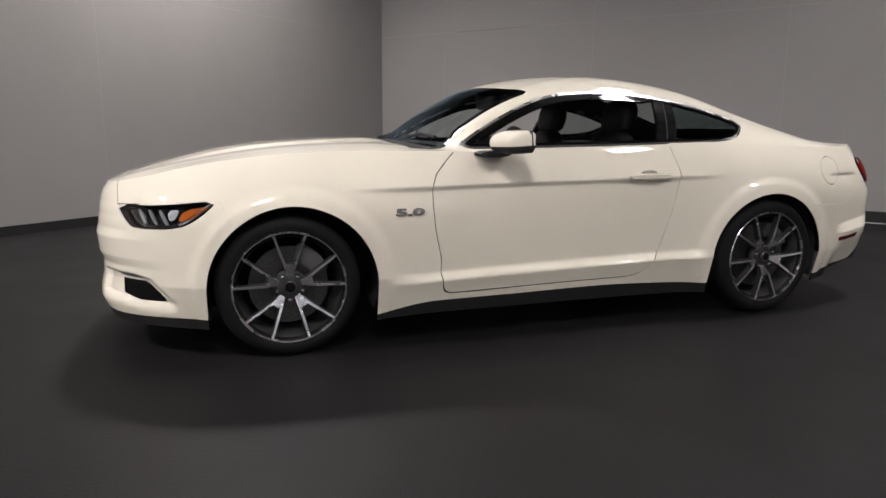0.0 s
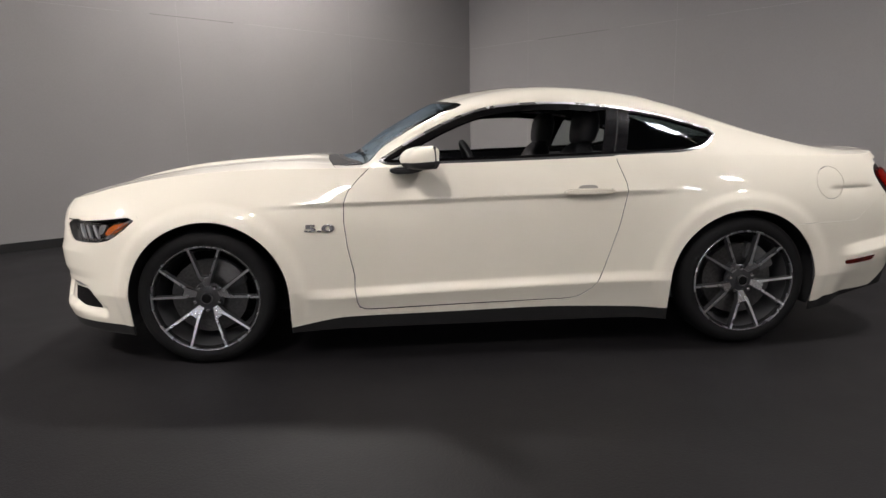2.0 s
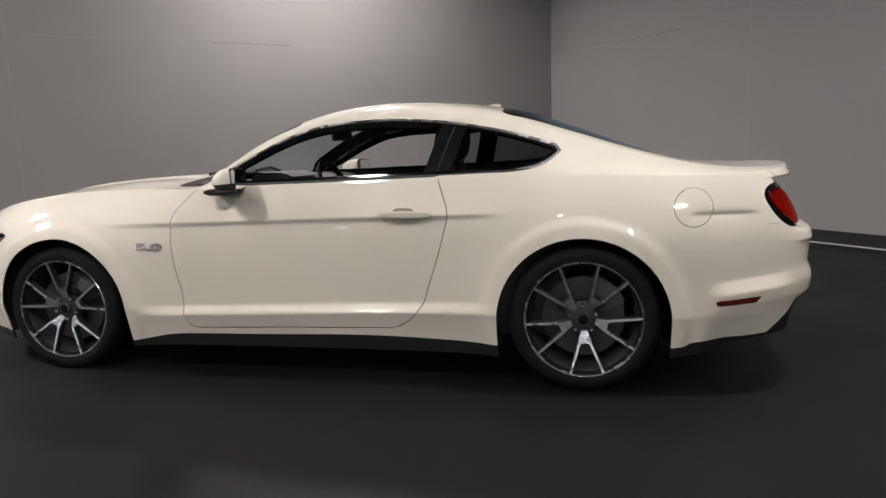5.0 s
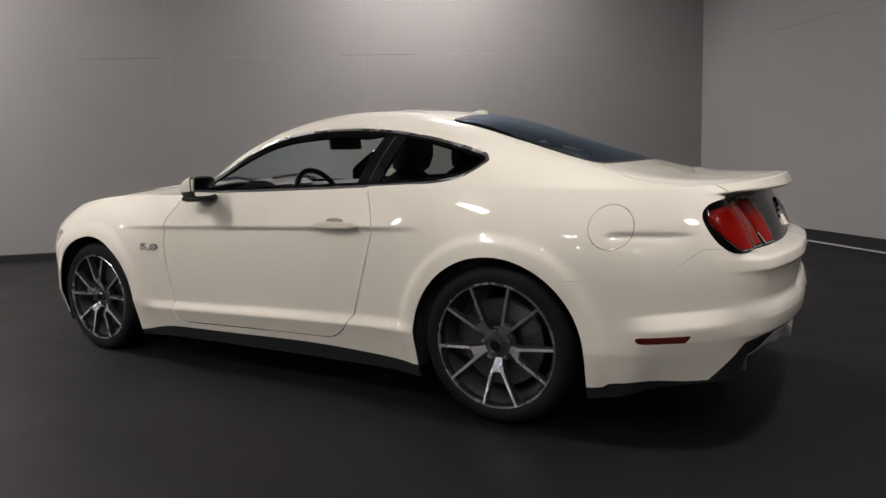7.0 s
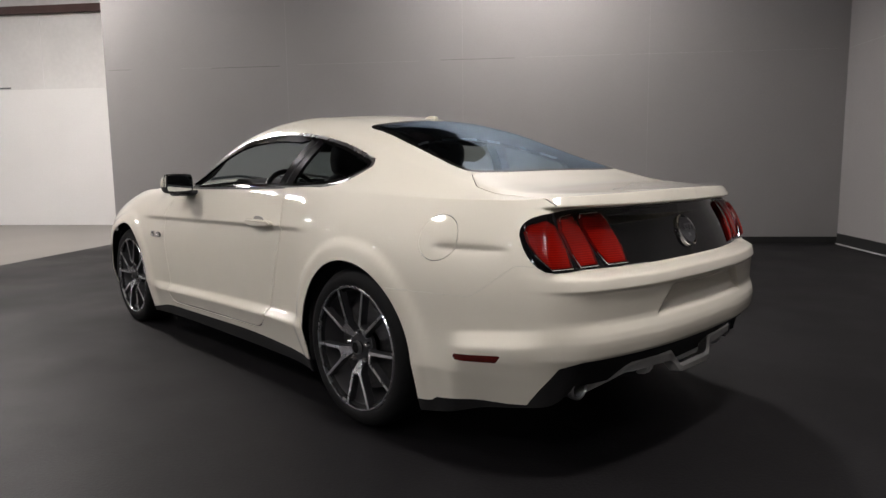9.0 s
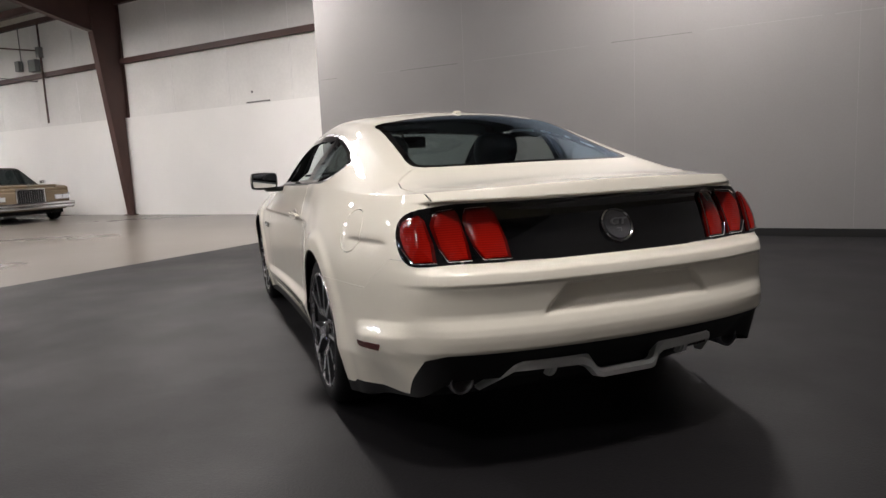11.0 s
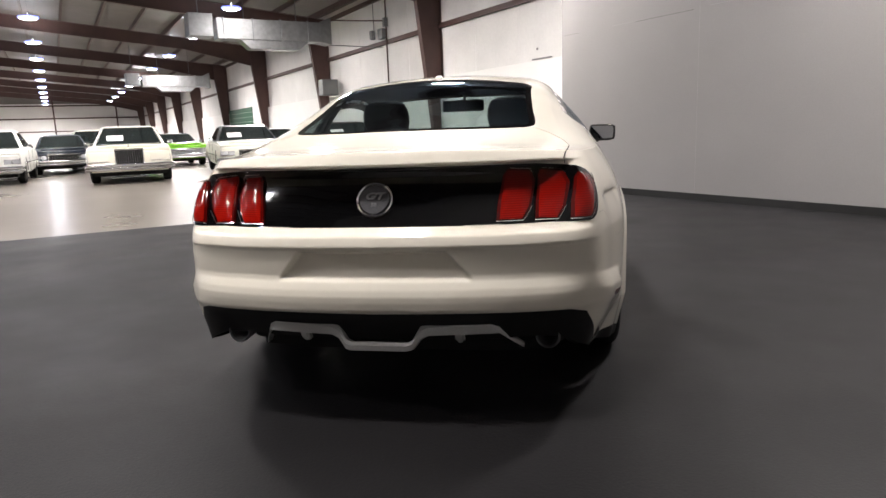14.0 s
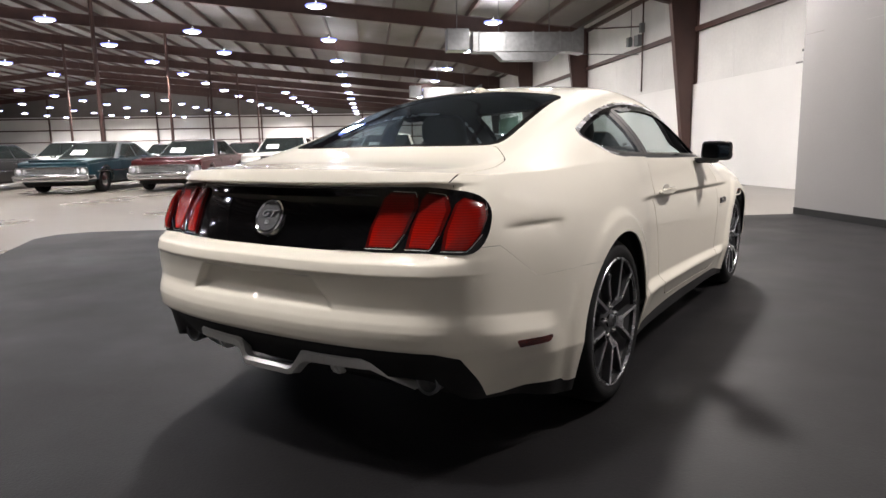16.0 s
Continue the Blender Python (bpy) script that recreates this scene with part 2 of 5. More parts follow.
WHITE_Z = [.20, .20, .20, .20, .203, .197, .19, .170, .216, .221, .229, .216, .201, .203, .213, .275, .34, .41, .447, .438, .434]
STATIONS = np.arange(21.0)


def pchip(xs, ys, q):
    """Smooth interpolation that does not overshoot."""
    xs, ys, q = np.asarray(xs, float), np.asarray(ys, float), np.asarray(q, float)
    h, d = np.diff(xs), np.diff(ys) / np.diff(xs)
    m = np.zeros_like(ys)
    same = d[:-1] * d[1:] > 0
    w1, w2 = 2 * h[1:] + h[:-1], h[1:] + 2 * h[:-1]
    with np.errstate(divide="ignore", invalid="ignore"):
        m[1:-1] = np.where(same, (w1 + w2) / (w1 / d[:-1] + w2 / d[1:]), 0)
    m[0], m[-1] = d[0], d[-1]
    i = np.clip(np.searchsorted(xs, q) - 1, 0, len(h) - 1)
    t = np.clip((q - xs[i]) / h[i], 0, 1)
    return (ys[i] * (1 + 2 * t) * (1 - t) ** 2 + h[i] * m[i] * t * (1 - t) ** 2
            + ys[i + 1] * t * t * (3 - 2 * t) + h[i] * m[i + 1] * t * t * (t - 1))


def catmull(ys, q):
    """Rounder interpolation over the stations, for the plan."""
    ys = np.asarray(ys, float)
    i = np.clip(np.floor(q).astype(int), 0, len(ys) - 2)
    t = q - i
    ext = np.r_[2 * ys[0] - ys[1], ys, 2 * ys[-1] - ys[-2]]
    a, b, c, d = ext[i], ext[i + 1], ext[i + 2], ext[i + 3]
    return .5 * (2 * b + (c - a) * t + (2 * a - 5 * b + 4 * c - d) * t**2 + (3 * b - a - 3 * c + d) * t**3)


def ramp(a, b, q):
    t = np.clip((np.asarray(q, float) - a) / (b - a), 0, 1)
    return t * t * (3 - 2 * t)


def plan(s):
    """Contour, its outward normal and the upper edge at station s."""
    s = np.asarray(s, float)
    x, y = catmull(PLAN_X, s), catmull(PLAN_Y, s)
    dx, dy = catmull(PLAN_X, np.clip(s + .02, 0, 20)) - catmull(PLAN_X, np.clip(s - .02, 0, 20)), catmull(PLAN_Y, np.clip(s + .02, 0, 20)) - catmull(PLAN_Y, np.clip(s - .02, 0, 20))
    n = np.hypot(dx, dy)
    nx, ny = -dy / n, dx / n
    ny = np.where((s <= 0) | (s >= 20), 0, ny)
    nx = np.where(s <= 0, -1, np.where(s >= 20, 1, nx))
    return x, y, nx, ny, catmull(EDGE_X, s), catmull(EDGE_Y, s), pchip(STATIONS, EDGE_Z, s)


def at_x(x):
    q = np.linspace(0, 20, 801)
    return np.interp(x, catmull(PLAN_X, q), q)


def arch_distance(x, z):
    """Distance to the two wheel openings, negative inside."""
    out = []
    for cx, cz, r in ((-1.345, .325, .39), (1.352, .325, .385)):
        dz = np.where(z < cz, (z - cz) * .16, z - cz)
        out.append(np.hypot(x - cx, dz) - r)
    return np.minimum(*out)


REAR_Z = [.10, .30, .40, .437, .475, .497, .52, .553, .568, .62, .664, .671, .69, .708, .90, .95]
REAR_D = [.23, .130, .056, .006, .001, .0, .004, .016, .018, .014, .009, .001, .003, .006, .006, .0]
INSET_Z = [.708, .714, .728, .90, .930, .938, .943, .950, .980]
INSET_D = [0, .010, .070, .095, .092, .078, .012, .003, 0]
NOSE_Z = [.10, .22, .25, .30, .36, .43, .455, .47, .56, .60, .66, .72, .76, .80]
NOSE_D = [.06, .01, .0, .006, .020, .022, .012, .006, .0, .012, .016, .008, .0, 0]


def polygon_distance(px, pz, outline):
    """Signed distance to a closed outline, negative inside."""
    out = np.asarray(outline, float)
    best, odd = np.full(np.shape(px), 9.0), np.zeros(np.shape(px), bool)
    for (x0, z0), (x1, z1) in zip(out, np.roll(out, -1, 0)):
        ex, ez = x1 - x0, z1 - z0
        t = np.clip(((px - x0) * ex + (pz - z0) * ez) / (ex * ex + ez * ez + 1e-12), 0, 1)
        best = np.minimum(best, np.hypot(px - x0 - t * ex, pz - z0 - t * ez))
        cross = (z0 > pz) != (z1 > pz)
        odd ^= cross & (px < x0 + (pz - z0) * ex / np.where(ez == 0, 1e-9, ez))
    return np.where(odd, -best, best)


POCKET_SIDE = [(-2.40, .392), (-2.06, .398), (-1.985, .384), (-1.868, .262), (-1.90, .252), (-2.05, .254), (-2.13, .280), (-2.40, .30)]


def shell(s, z):
    """Outside of the lower body at station s and height z, left half (y negative)."""
    x, y, nx, ny, ex, ey, ez = plan(s)
    top = np.clip((z - .60) / (ez - .60), 0, 1) ** 2.3
    px, py = x + (ex - x) * top, y + (ey - y) * top
    front, rear = 1 - ramp(2.0, 4.6, s), ramp(15.35, 16.5, s)
    side = (1 - front) * (1 - rear)
    d = side * np.clip(.355 - z, 0, 1) * .24
    low = ramp(-.95, -.72, x) * (1 - ramp(.80, 1.0, x))
    zl = .368 + .040 * np.clip((x + .75) / 1.45, 0, 1)
    d = d + low * np.where(z > zl, .010 * np.exp(-(z - zl) / .11), np.where(z > zl - .052, .010 - .030 * ramp(0, .052, zl - z), -.020 * np.exp(-(zl - .052 - z) / .09)))
    high = ramp(-1.12, -.80, x) * (1 - ramp(.78, 1.04, x))
    zh = .789 + .0165 * (x + .66)
    d = d + high * np.where(z > zh, -.011 * np.exp(-(z - zh) / .07), np.where(z > zh - .020, -.011 + .80 * (zh - z), .005 * np.exp(-(zh - .020 - z) / .09)))
    slit = ramp(1.80, 1.86, x) * (1 - ramp(2.02, 2.14, x)) * side
    d = d + slit * .013 * np.where(z > .80, np.exp(-(z - .80) / .008), np.exp(-(.80 - z) / .035))
    r1, r2 = np.hypot(x + 1.345, z - .33), np.hypot(x - 1.352, z - .33)
    d = d - side * .011 * (2 - ramp(.430, .480, r1) - ramp(.430, .480, r2))  # raised wheel arch lips
    lip = ramp(1.86, 2.0, x) * (1 - rear)
    zk = .447 + .12 * np.clip(x - 1.9, 0, .45)
    d = d - lip * .024 * np.where(z > zk, np.clip(1 - (z - zk) / .055, 0, 1), np.exp(-((zk - z) / .09) ** 2))
    d = d + lip * np.clip(.42 - z, 0, 1) * .2
    d = d + rear * np.interp(z, REAR_Z, REAR_D) * (.22 + .78 * ramp(16.0, 17.5, s))
    d = d + rear * np.interp(z, INSET_Z, INSET_D) * (.06 + .94 * ramp(16.1, 17.5, s))
    # plate recess between the lamps' lower edge and the lower bulge
    yy = np.abs(py)
    d = d + rear * .026 * (1 - ramp(.259, .265, yy - (.655 - z) * .86)) * ramp(.545, .590, z) * (1 - ramp(.650, .655, z))
    d = d + front * np.interp(z, NOSE_Z, NOSE_D)
    # pocket beside the lower grille, over a projecting blade
    d = d + ramp(1.7, 2.0, s) * (1 - ramp(4.2, 4.6, s)) * .022 * ramp(.006, -.010, polygon_distance(px, z, POCKET_SIDE))
    return np.stack([px - nx * d, -(py - ny * d), z + 0 * px], -1)


def normal_of(s, z):
    e = .01
    a = shell(np.clip(s + e, 0, 20), z) - shell(np.clip(s - e, 0, 20), z)
    b = shell(s, z + .004) - shell(s, z - .004)
    n = np.cross(a, b)
    n = n / np.linalg.norm(n, axis=-1, keepdims=True)
    return n


CENTRE_X = [-2.20, -2.12, -2.03, -1.86, -1.69, -1.35, -1.02, -.80, -.72, -.45, -.11, .09, .25, .41, .58, .74, .90, 1.06, 1.30, 1.60, 1.80, 2.0, 2.2, 2.33, 2.42]
CENTRE_Z = [.80, .828, .858, .903, .938, .978, .996, 1.002, 1.00, 1.155, 1.322, 1.362, 1.379, 1.382, 1.376, 1.360, 1.338, 1.305, 1.222, 1.108, 1.043, 1.004, .994, .995, .995]
RAIL_X = [-2.2, -1.8, -1.36, -.95, -.72, -.60, -.45, -.30, -.15, 0, .15, .4, .7, .9, 1.1, 1.3, 1.5, 1.7, 1.9, 2.1, 2.42]
RAIL_Y = [.40, .47, .52, .56, .64, .680, .664, .647, .63, .612, .595, .575, .568, .565, .57, .58, .60, .615, .61, .60, .58]
RAIL_Z = [.80, .893, .962, .986, .966, .958, 1.052, 1.150, 1.222, 1.276, 1.312, 1.338, 1.318, 1.286, 1.235, 1.172, 1.108, 1.052, 1.008, .988, .99]


def upper(s, v):
    """Hood, glasshouse and deck: from the edge (v = 0) over the rail to the middle (v = 1)."""
    *_, ex, ey, ez = plan(s)
    cz, ry, rz = pchip(CENTRE_X, CENTRE_Z, ex), pchip(RAIL_X, RAIL_Y, ex), pchip(RAIL_X, RAIL_Z, ex)
    inside = np.minimum(1, ey * .82 / ry)
    ry = ry * inside
    rz = np.minimum(np.where(inside < 1, ez + (rz - ez) * inside**2, rz), cz)
    yb = .72 * ry
    zb = rz + (cz - rz) * (1 - .72**2)
    rz2 = rz + .25 * (zb - rz)
    ay, az = ey + (ry - ey) * .80, ez + (rz2 - ez) * .80
    t1 = np.clip(v / .45, 0, 1)
    y1, z1 = ey + (ay - ey) * t1, ez + (az - ez) * t1
    bulge = np.clip((az - ez) * 4, 0, 1) * .020 * 4 * t1 * (1 - t1)
    y1, z1 = y1 + bulge * .9, z1 + bulge * .4
    t2 = np.clip((v - .45) / .2, 0, 1)
    y2 = ay * (1 - t2) ** 2 + 2 * ry * t2 * (1 - t2) + yb * t2**2
    z2 = az * (1 - t2) ** 2 + 2 * (rz2 + .3 * (zb - rz2)) * t2 * (1 - t2) + zb * t2**2
    t3 = np.clip((v - .65) / .35, 0, 1)
    y3 = yb * (1 - t3)
    z3 = rz + (cz - rz) * (1 - (y3 / np.maximum(ry, 1e-6)) ** 2)
    y = np.where(v < .45, y1, np.where(v < .65, y2, y3))
    z = np.where(v < .45, z1, np.where(v < .65, z2, z3))
    # raised middle of the hood
    dome = ramp(-2.0, -1.5, ex) * (1 - ramp(-.9, -.75, ex))
    z = z + dome * .012 * (1 - ramp(.30, .36, y))
    return np.stack([ex + 0 * y, -y, z], -1)


class Sheet:
    """Faces over shared vertices, to be cut along lines f = 0."""

    def __init__(self, co, extra, faces):
        self.co, self.extra, self.faces = [tuple(c) for c in co], [tuple(e) for e in extra], faces

    def values(self, f):
        c, e = np.array(self.co), np.array(self.extra)
        return f(c[:, 0], -c[:, 1], c[:, 2], e[:, 0], e[:, 1])

    def cut(self, faces, f):
        """Parts the faces into those where f < 0 and the rest."""
        val = self.values(f)
        cache, low, high = {}, [], []
        sign = val >= 0

        def between(a, b):
            key = (min(a, b), max(a, b))
            if key not in cache:
                t = val[a] / (val[a] - val[b])
                self.co.append(tuple(p + (q - p) * t for p, q in zip(self.co[a], self.co[b])))
                self.extra.append(tuple(p + (q - p) * t for p, q in zip(self.extra[a], self.extra[b])))
                cache[key] = len(self.co) - 1
            return cache[key]

        for face in faces:
            up = [sign[i] for i in face]
            if all(up):
                high.append(face)
            elif not any(up):
                low.append(face)
            else:
                a, b = [], []
                for k, i in enumerate(face):
                    j = face[(k + 1) % len(face)]
                    (b if sign[i] else a).append(i)
                    if sign[i] != sign[j]:
                        m = between(i, j)
                        a.append(m)
                        b.append(m)
                if len(a) > 2:
                    low.append(a)
                if len(b) > 2:
                    high.append(b)
        return low, high

    def groove(self, faces, f, width=.0022):
        """Opens a joint along f = 0."""
        low, rest = self.cut(faces, lambda *a: f(*a) + width)
        self.strip, high = self.cut(rest, lambda *a: f(*a) - width)
        return low, high


def smooth_outline(points, rounds=2):
    """Chaikin's corner cutting."""
    p = np.asarray(points, float)
    for _ in range(rounds):
        q = np.roll(p, -1, 0)
        p = np.stack([.75 * p + .25 * q, .25 * p + .75 * q], 1).reshape(-1, 2)
    return p


def body_sheet():
    """The whole left half as one sheet: rows from the sill up to the edge, then over the top to the middle."""
    s = np.unique(np.r_[np.linspace(0, 5, 120), np.linspace(5, 15, 155), np.linspace(15, 20, 190)])
    rows, extra = [], []
    *_, ez = plan(s)
    bottom = pchip(STATIONS, [.155, .155, .155, .155, .153, .148, .145, .14, .15, .15, .15, .15, .14, .155, .165, .222, .262, .308, .31, .31, .31], s)
    fixed = np.r_[np.linspace(0, .2, 8), np.linspace(.2, .86, 84)[1:], np.linspace(.86, 1, 27)[1:]]
    for h in fixed:
        z = bottom + h * (ez - bottom)
        rows.append(shell(s, z))
        extra.append(np.stack([s, h - 1 + 0 * s], -1))
    for v in np.r_[np.linspace(0, .45, 20)[1:], np.linspace(.45, .65, 11)[1:], np.linspace(.65, 1, 15)[1:]]:
        rows.append(upper(s, v + 0 * s))
        extra.append(np.stack([s, v + 0 * s], -1))
    rows, extra = np.array(rows), np.array(extra)
    rows[:, 0, 1] = rows[:, -1, 1] = 0
    rows[-1, :, 1] = 0
    n, m = rows.shape[:2]
    faces = [[i * m + j, i * m + j + 1, (i + 1) * m + j + 1, (i + 1) * m + j] for i in range(n - 1) for j in range(m - 1)]
    return Sheet(rows.reshape(-1, 3), extra.reshape(-1, 2), faces)

# ---------------------------------------------------------------- the place
WALL_W = -4.93     # face of the booth's long wall, across the hall
HALL_W = -8.0      # face of the hall's white side wall
END_A = 4.75       # where the booth's long wall ends, along the hall
CORNER_A = -5.31   # the booth's inner corner
FAR_A, FAR_W = 92.0, 72.0
FRAMES_A = [13.9 + 9.4 * k for k in range(-4, 9)]
RIDGE_W = 32.0


def slab(name, bm, mat, label, category, m=None):
    ob = part(name, bm, mat, None, m=HALL_TURN if m is None else m)
    return tagged(ob, label, category, kind="structure")


def block(a0, a1, w0, w1, z0, z1, bevel=0.0):
    return box(a1 - a0, w1 - w0, z1 - z0, bevel, at=((a0 + a1) / 2, (w0 + w1) / 2, (z0 + z1) / 2))


def roof_z(w):
    """Underside of the rafters: a haunch by the wall, then one in ten up to the ridge."""
    d = min(w, 2 * RIDGE_W - w)
    return 5.55 + (.10 if d > -3.9 else .203) * (d + 3.9)


def rafter_top(w):
    return 6.13 + .10 * (min(w, 2 * RIDGE_W - w) + 3.9)


def gable(a0, a1, w0, w1):
    """An end wall up to the roof's two slopes."""
    out = [(w0, 0), (w1, 0), (w1, rafter_top(w1) + .21), (RIDGE_W, rafter_top(RIDGE_W) + .21), (w0, rafter_top(w0) + .21)]
    return bmesh_shift(prism(out, a1 - a0, 0, "X"), (a0 + a1) / 2)


def bmesh_shift(bm, dx):
    for v in bm.verts:
        v.co.x += dx
    return bm


slab("floor", block(-30, FAR_A, HALL_W - .2, FAR_W, -.3, -.004), CONCRETE, "polished beige concrete hall floor with stains and reflections", "floor")
mat_outline = [(CORNER_A, WALL_W), (4.73, WALL_W), (4.95, 3.0), (5.2, 4.2), (5.2, 5.0), (5.0, 5.3), (4.6, 5.4), (3.4, 5.15), (1.5, 5.2), (-14, 5.3), (-14, WALL_W)]
slab("floor_mat", prism(mat_outline, .004, 0, "Z"), MAT_BLACK, "matt black painted booth floor with scuffs", "floor", HALL_TURN @ Matrix.Translation((0, 0, -.002)))
slab("wall_booth_long", block(CORNER_A, END_A, WALL_W - .12, WALL_W, 0, 4.6), BOOTH_GREY, "grey painted plasterboard booth wall with faint seams", "wall")
slab("wall_booth_end", block(CORNER_A - .12, CORNER_A, WALL_W - .12, 9, 0, 4.6), BOOTH_GREY, "grey painted booth wall meeting the long wall", "wall")
slab("baseboard_long", block(CORNER_A, END_A, WALL_W, WALL_W + .012, 0, .095), BASE_BLACK, "black baseboard along the grey booth wall", "baseboard")
slab("baseboard_end", block(CORNER_A, CORNER_A + .012, WALL_W + .012, 9, 0, .14), BASE_BLACK, "black baseboard along the booth end wall", "baseboard")
slab("trim", block(CORNER_A + .012, CORNER_A + .03, WALL_W + .03, 9, 0, .012), SILVER, "thin bright metal strip along the baseboard", "trim")
# plasterboard seams: shallow tape ridges, broken here and there
SEAM = material("grey_seam_filler", (.35, .337, .33), .7, grain=.1, scale=30)
SEAM_DARK = material("open_grey_seam", (.17, .163, .16), .8, grain=.2, scale=30)
for a0, a1, z, high, stuff in ((4.70, 4.35, 2.490, .006, SEAM_DARK), (3.6, 2.95, 2.488, .005, SEAM), (3.15, 2.15, 2.480, .007, SEAM_DARK), (1.9, .2, 2.492, .006, SEAM), (-.1, -1.1, 2.498, .006, SEAM_DARK), (-1.25, -2.5, 2.502, .006, SEAM), (-2.6, -3.9, 2.500, .008, SEAM), (-4.0, -5.2, 2.498, .006, SEAM)):
    slab("trim_seam", block(min(a0, a1), max(a0, a1), WALL_W, WALL_W + .0012, z - high / 2, z + high / 2), stuff, "faint horizontal plasterboard seam", "trim")
for w0, w1, high, stuff in ((-4.9, -3.6, .009, SEAM), (-3.5, -2.3, .006, SEAM_DARK), (-2.1, -1.2, .006, SEAM), (-.9, 1.4, .007, SEAM)):
    slab("trim_seam", block(CORNER_A, CORNER_A + .0012, w0, w1, 2.495 - high / 2, 2.495 + high / 2), stuff, "faint horizontal plasterboard seam", "trim")
for w in (-3.7, -1.3, 1.1):
    slab("trim_seam", block(CORNER_A, CORNER_A + .0008, w - .003, w + .003, .14, 4.6), SEAM, "faint upright plasterboard seam", "trim")
for a in (-2.85, -.4, 2.05):
    slab("trim_seam", block(a - .003, a + .003, WALL_W, WALL_W + .0008, .10, 4.6), SEAM, "faint upright plasterboard seam", "trim")

slab("wall_hall", block(-30, FAR_A, HALL_W - .2, HALL_W, 0, 5.93), INSULATION, "white insulated metal hall side wall", "wall")
slab("wall_hall_dado", block(-30, FAR_A, HALL_W, HALL_W + .10, 0, 2.63), WHITE_WALL, "smooth white lower lining of the hall wall", "wall")
slab("wall_far", gable(FAR_A, FAR_A + .2, HALL_W - .2, FAR_W), CEILING_GREY, "dusty upper far end wall of the hall", "wall")
slab("wall_far_dado", block(FAR_A - .1, FAR_A, HALL_W, FAR_W, 0, 5.9), WHITE_WALL, "white lower lining of the far wall", "wall")
slab("wall_across", block(-30, FAR_A, FAR_W, FAR_W + .2, 0, 5.93), INSULATION, "white long wall across the hall", "wall")
slab("wall_back", gable(-30.2, -30, HALL_W - .2, FAR_W), INSULATION, "white back end wall of the hall", "wall")
slope_line = [(HALL_W - .2, rafter_top(HALL_W - .2) + .21), (RIDGE_W, rafter_top(RIDGE_W) + .21), (FAR_W + .2, rafter_top(FAR_W + .2) + .21)]
slab("ceiling", bmesh_shift(prism(slope_line + [(w, z + .12) for w, z in slope_line[::-1]], FAR_A + 30.4, 0, "X"), (FAR_A - 30) / 2), CEILING_GREY, "pale insulated pitched hall ceiling above brown purlins", "ceiling")

# wall girts, upright insulation joints
for z in (4.12, 5.66):
    slab("girt", block(-30, FAR_A, HALL_W, HALL_W + .10, z - .07, z + .07), BROWN_STEEL, "brown painted steel wall girt", "beam")
    slab("girt", block(FAR_A - .2, FAR_A - .1, HALL_W, FAR_W - .1, z - .08, z + .08), BROWN_STEEL, "brown painted steel wall girt", "beam")
slab("girt", block(FAR_A - .2, FAR_A - .1, HALL_W, FAR_W - .1, 2.5, 2.62), BROWN_STEEL, "brown painted steel wall girt", "beam")
JOINT = material("grey_joint_tape", (.76, .75, .74), .5, stain=.1)
for k in range(50):
    slab("joint", block(-12 + 2.0 * k, -11.985 + 2.0 * k, HALL_W, HALL_W + .006, 2.64, 5.7), JOINT, "faint upright insulation joint", "wall joint")
slab("trim_strip", block(8.72, 9.45, HALL_W, HALL_W + .03, 2.66, 2.69), GREY_PAINT, "short dark steel strip on the white hall wall", "trim")
slab("wall_hook", block(9.24, 9.27, HALL_W, HALL_W + .03, 2.89, 2.94), GREY_PAINT, "small dark hook on the white hall wall", "hook")
for k in range(11):
    w = HALL_W + 7 * k + 3
    slab("far_column", block(FAR_A - .45, FAR_A - .2, w - .08, w + .08, 0, rafter_top(w)), BROWN_STEEL, "brown steel column at the far wall", "column")


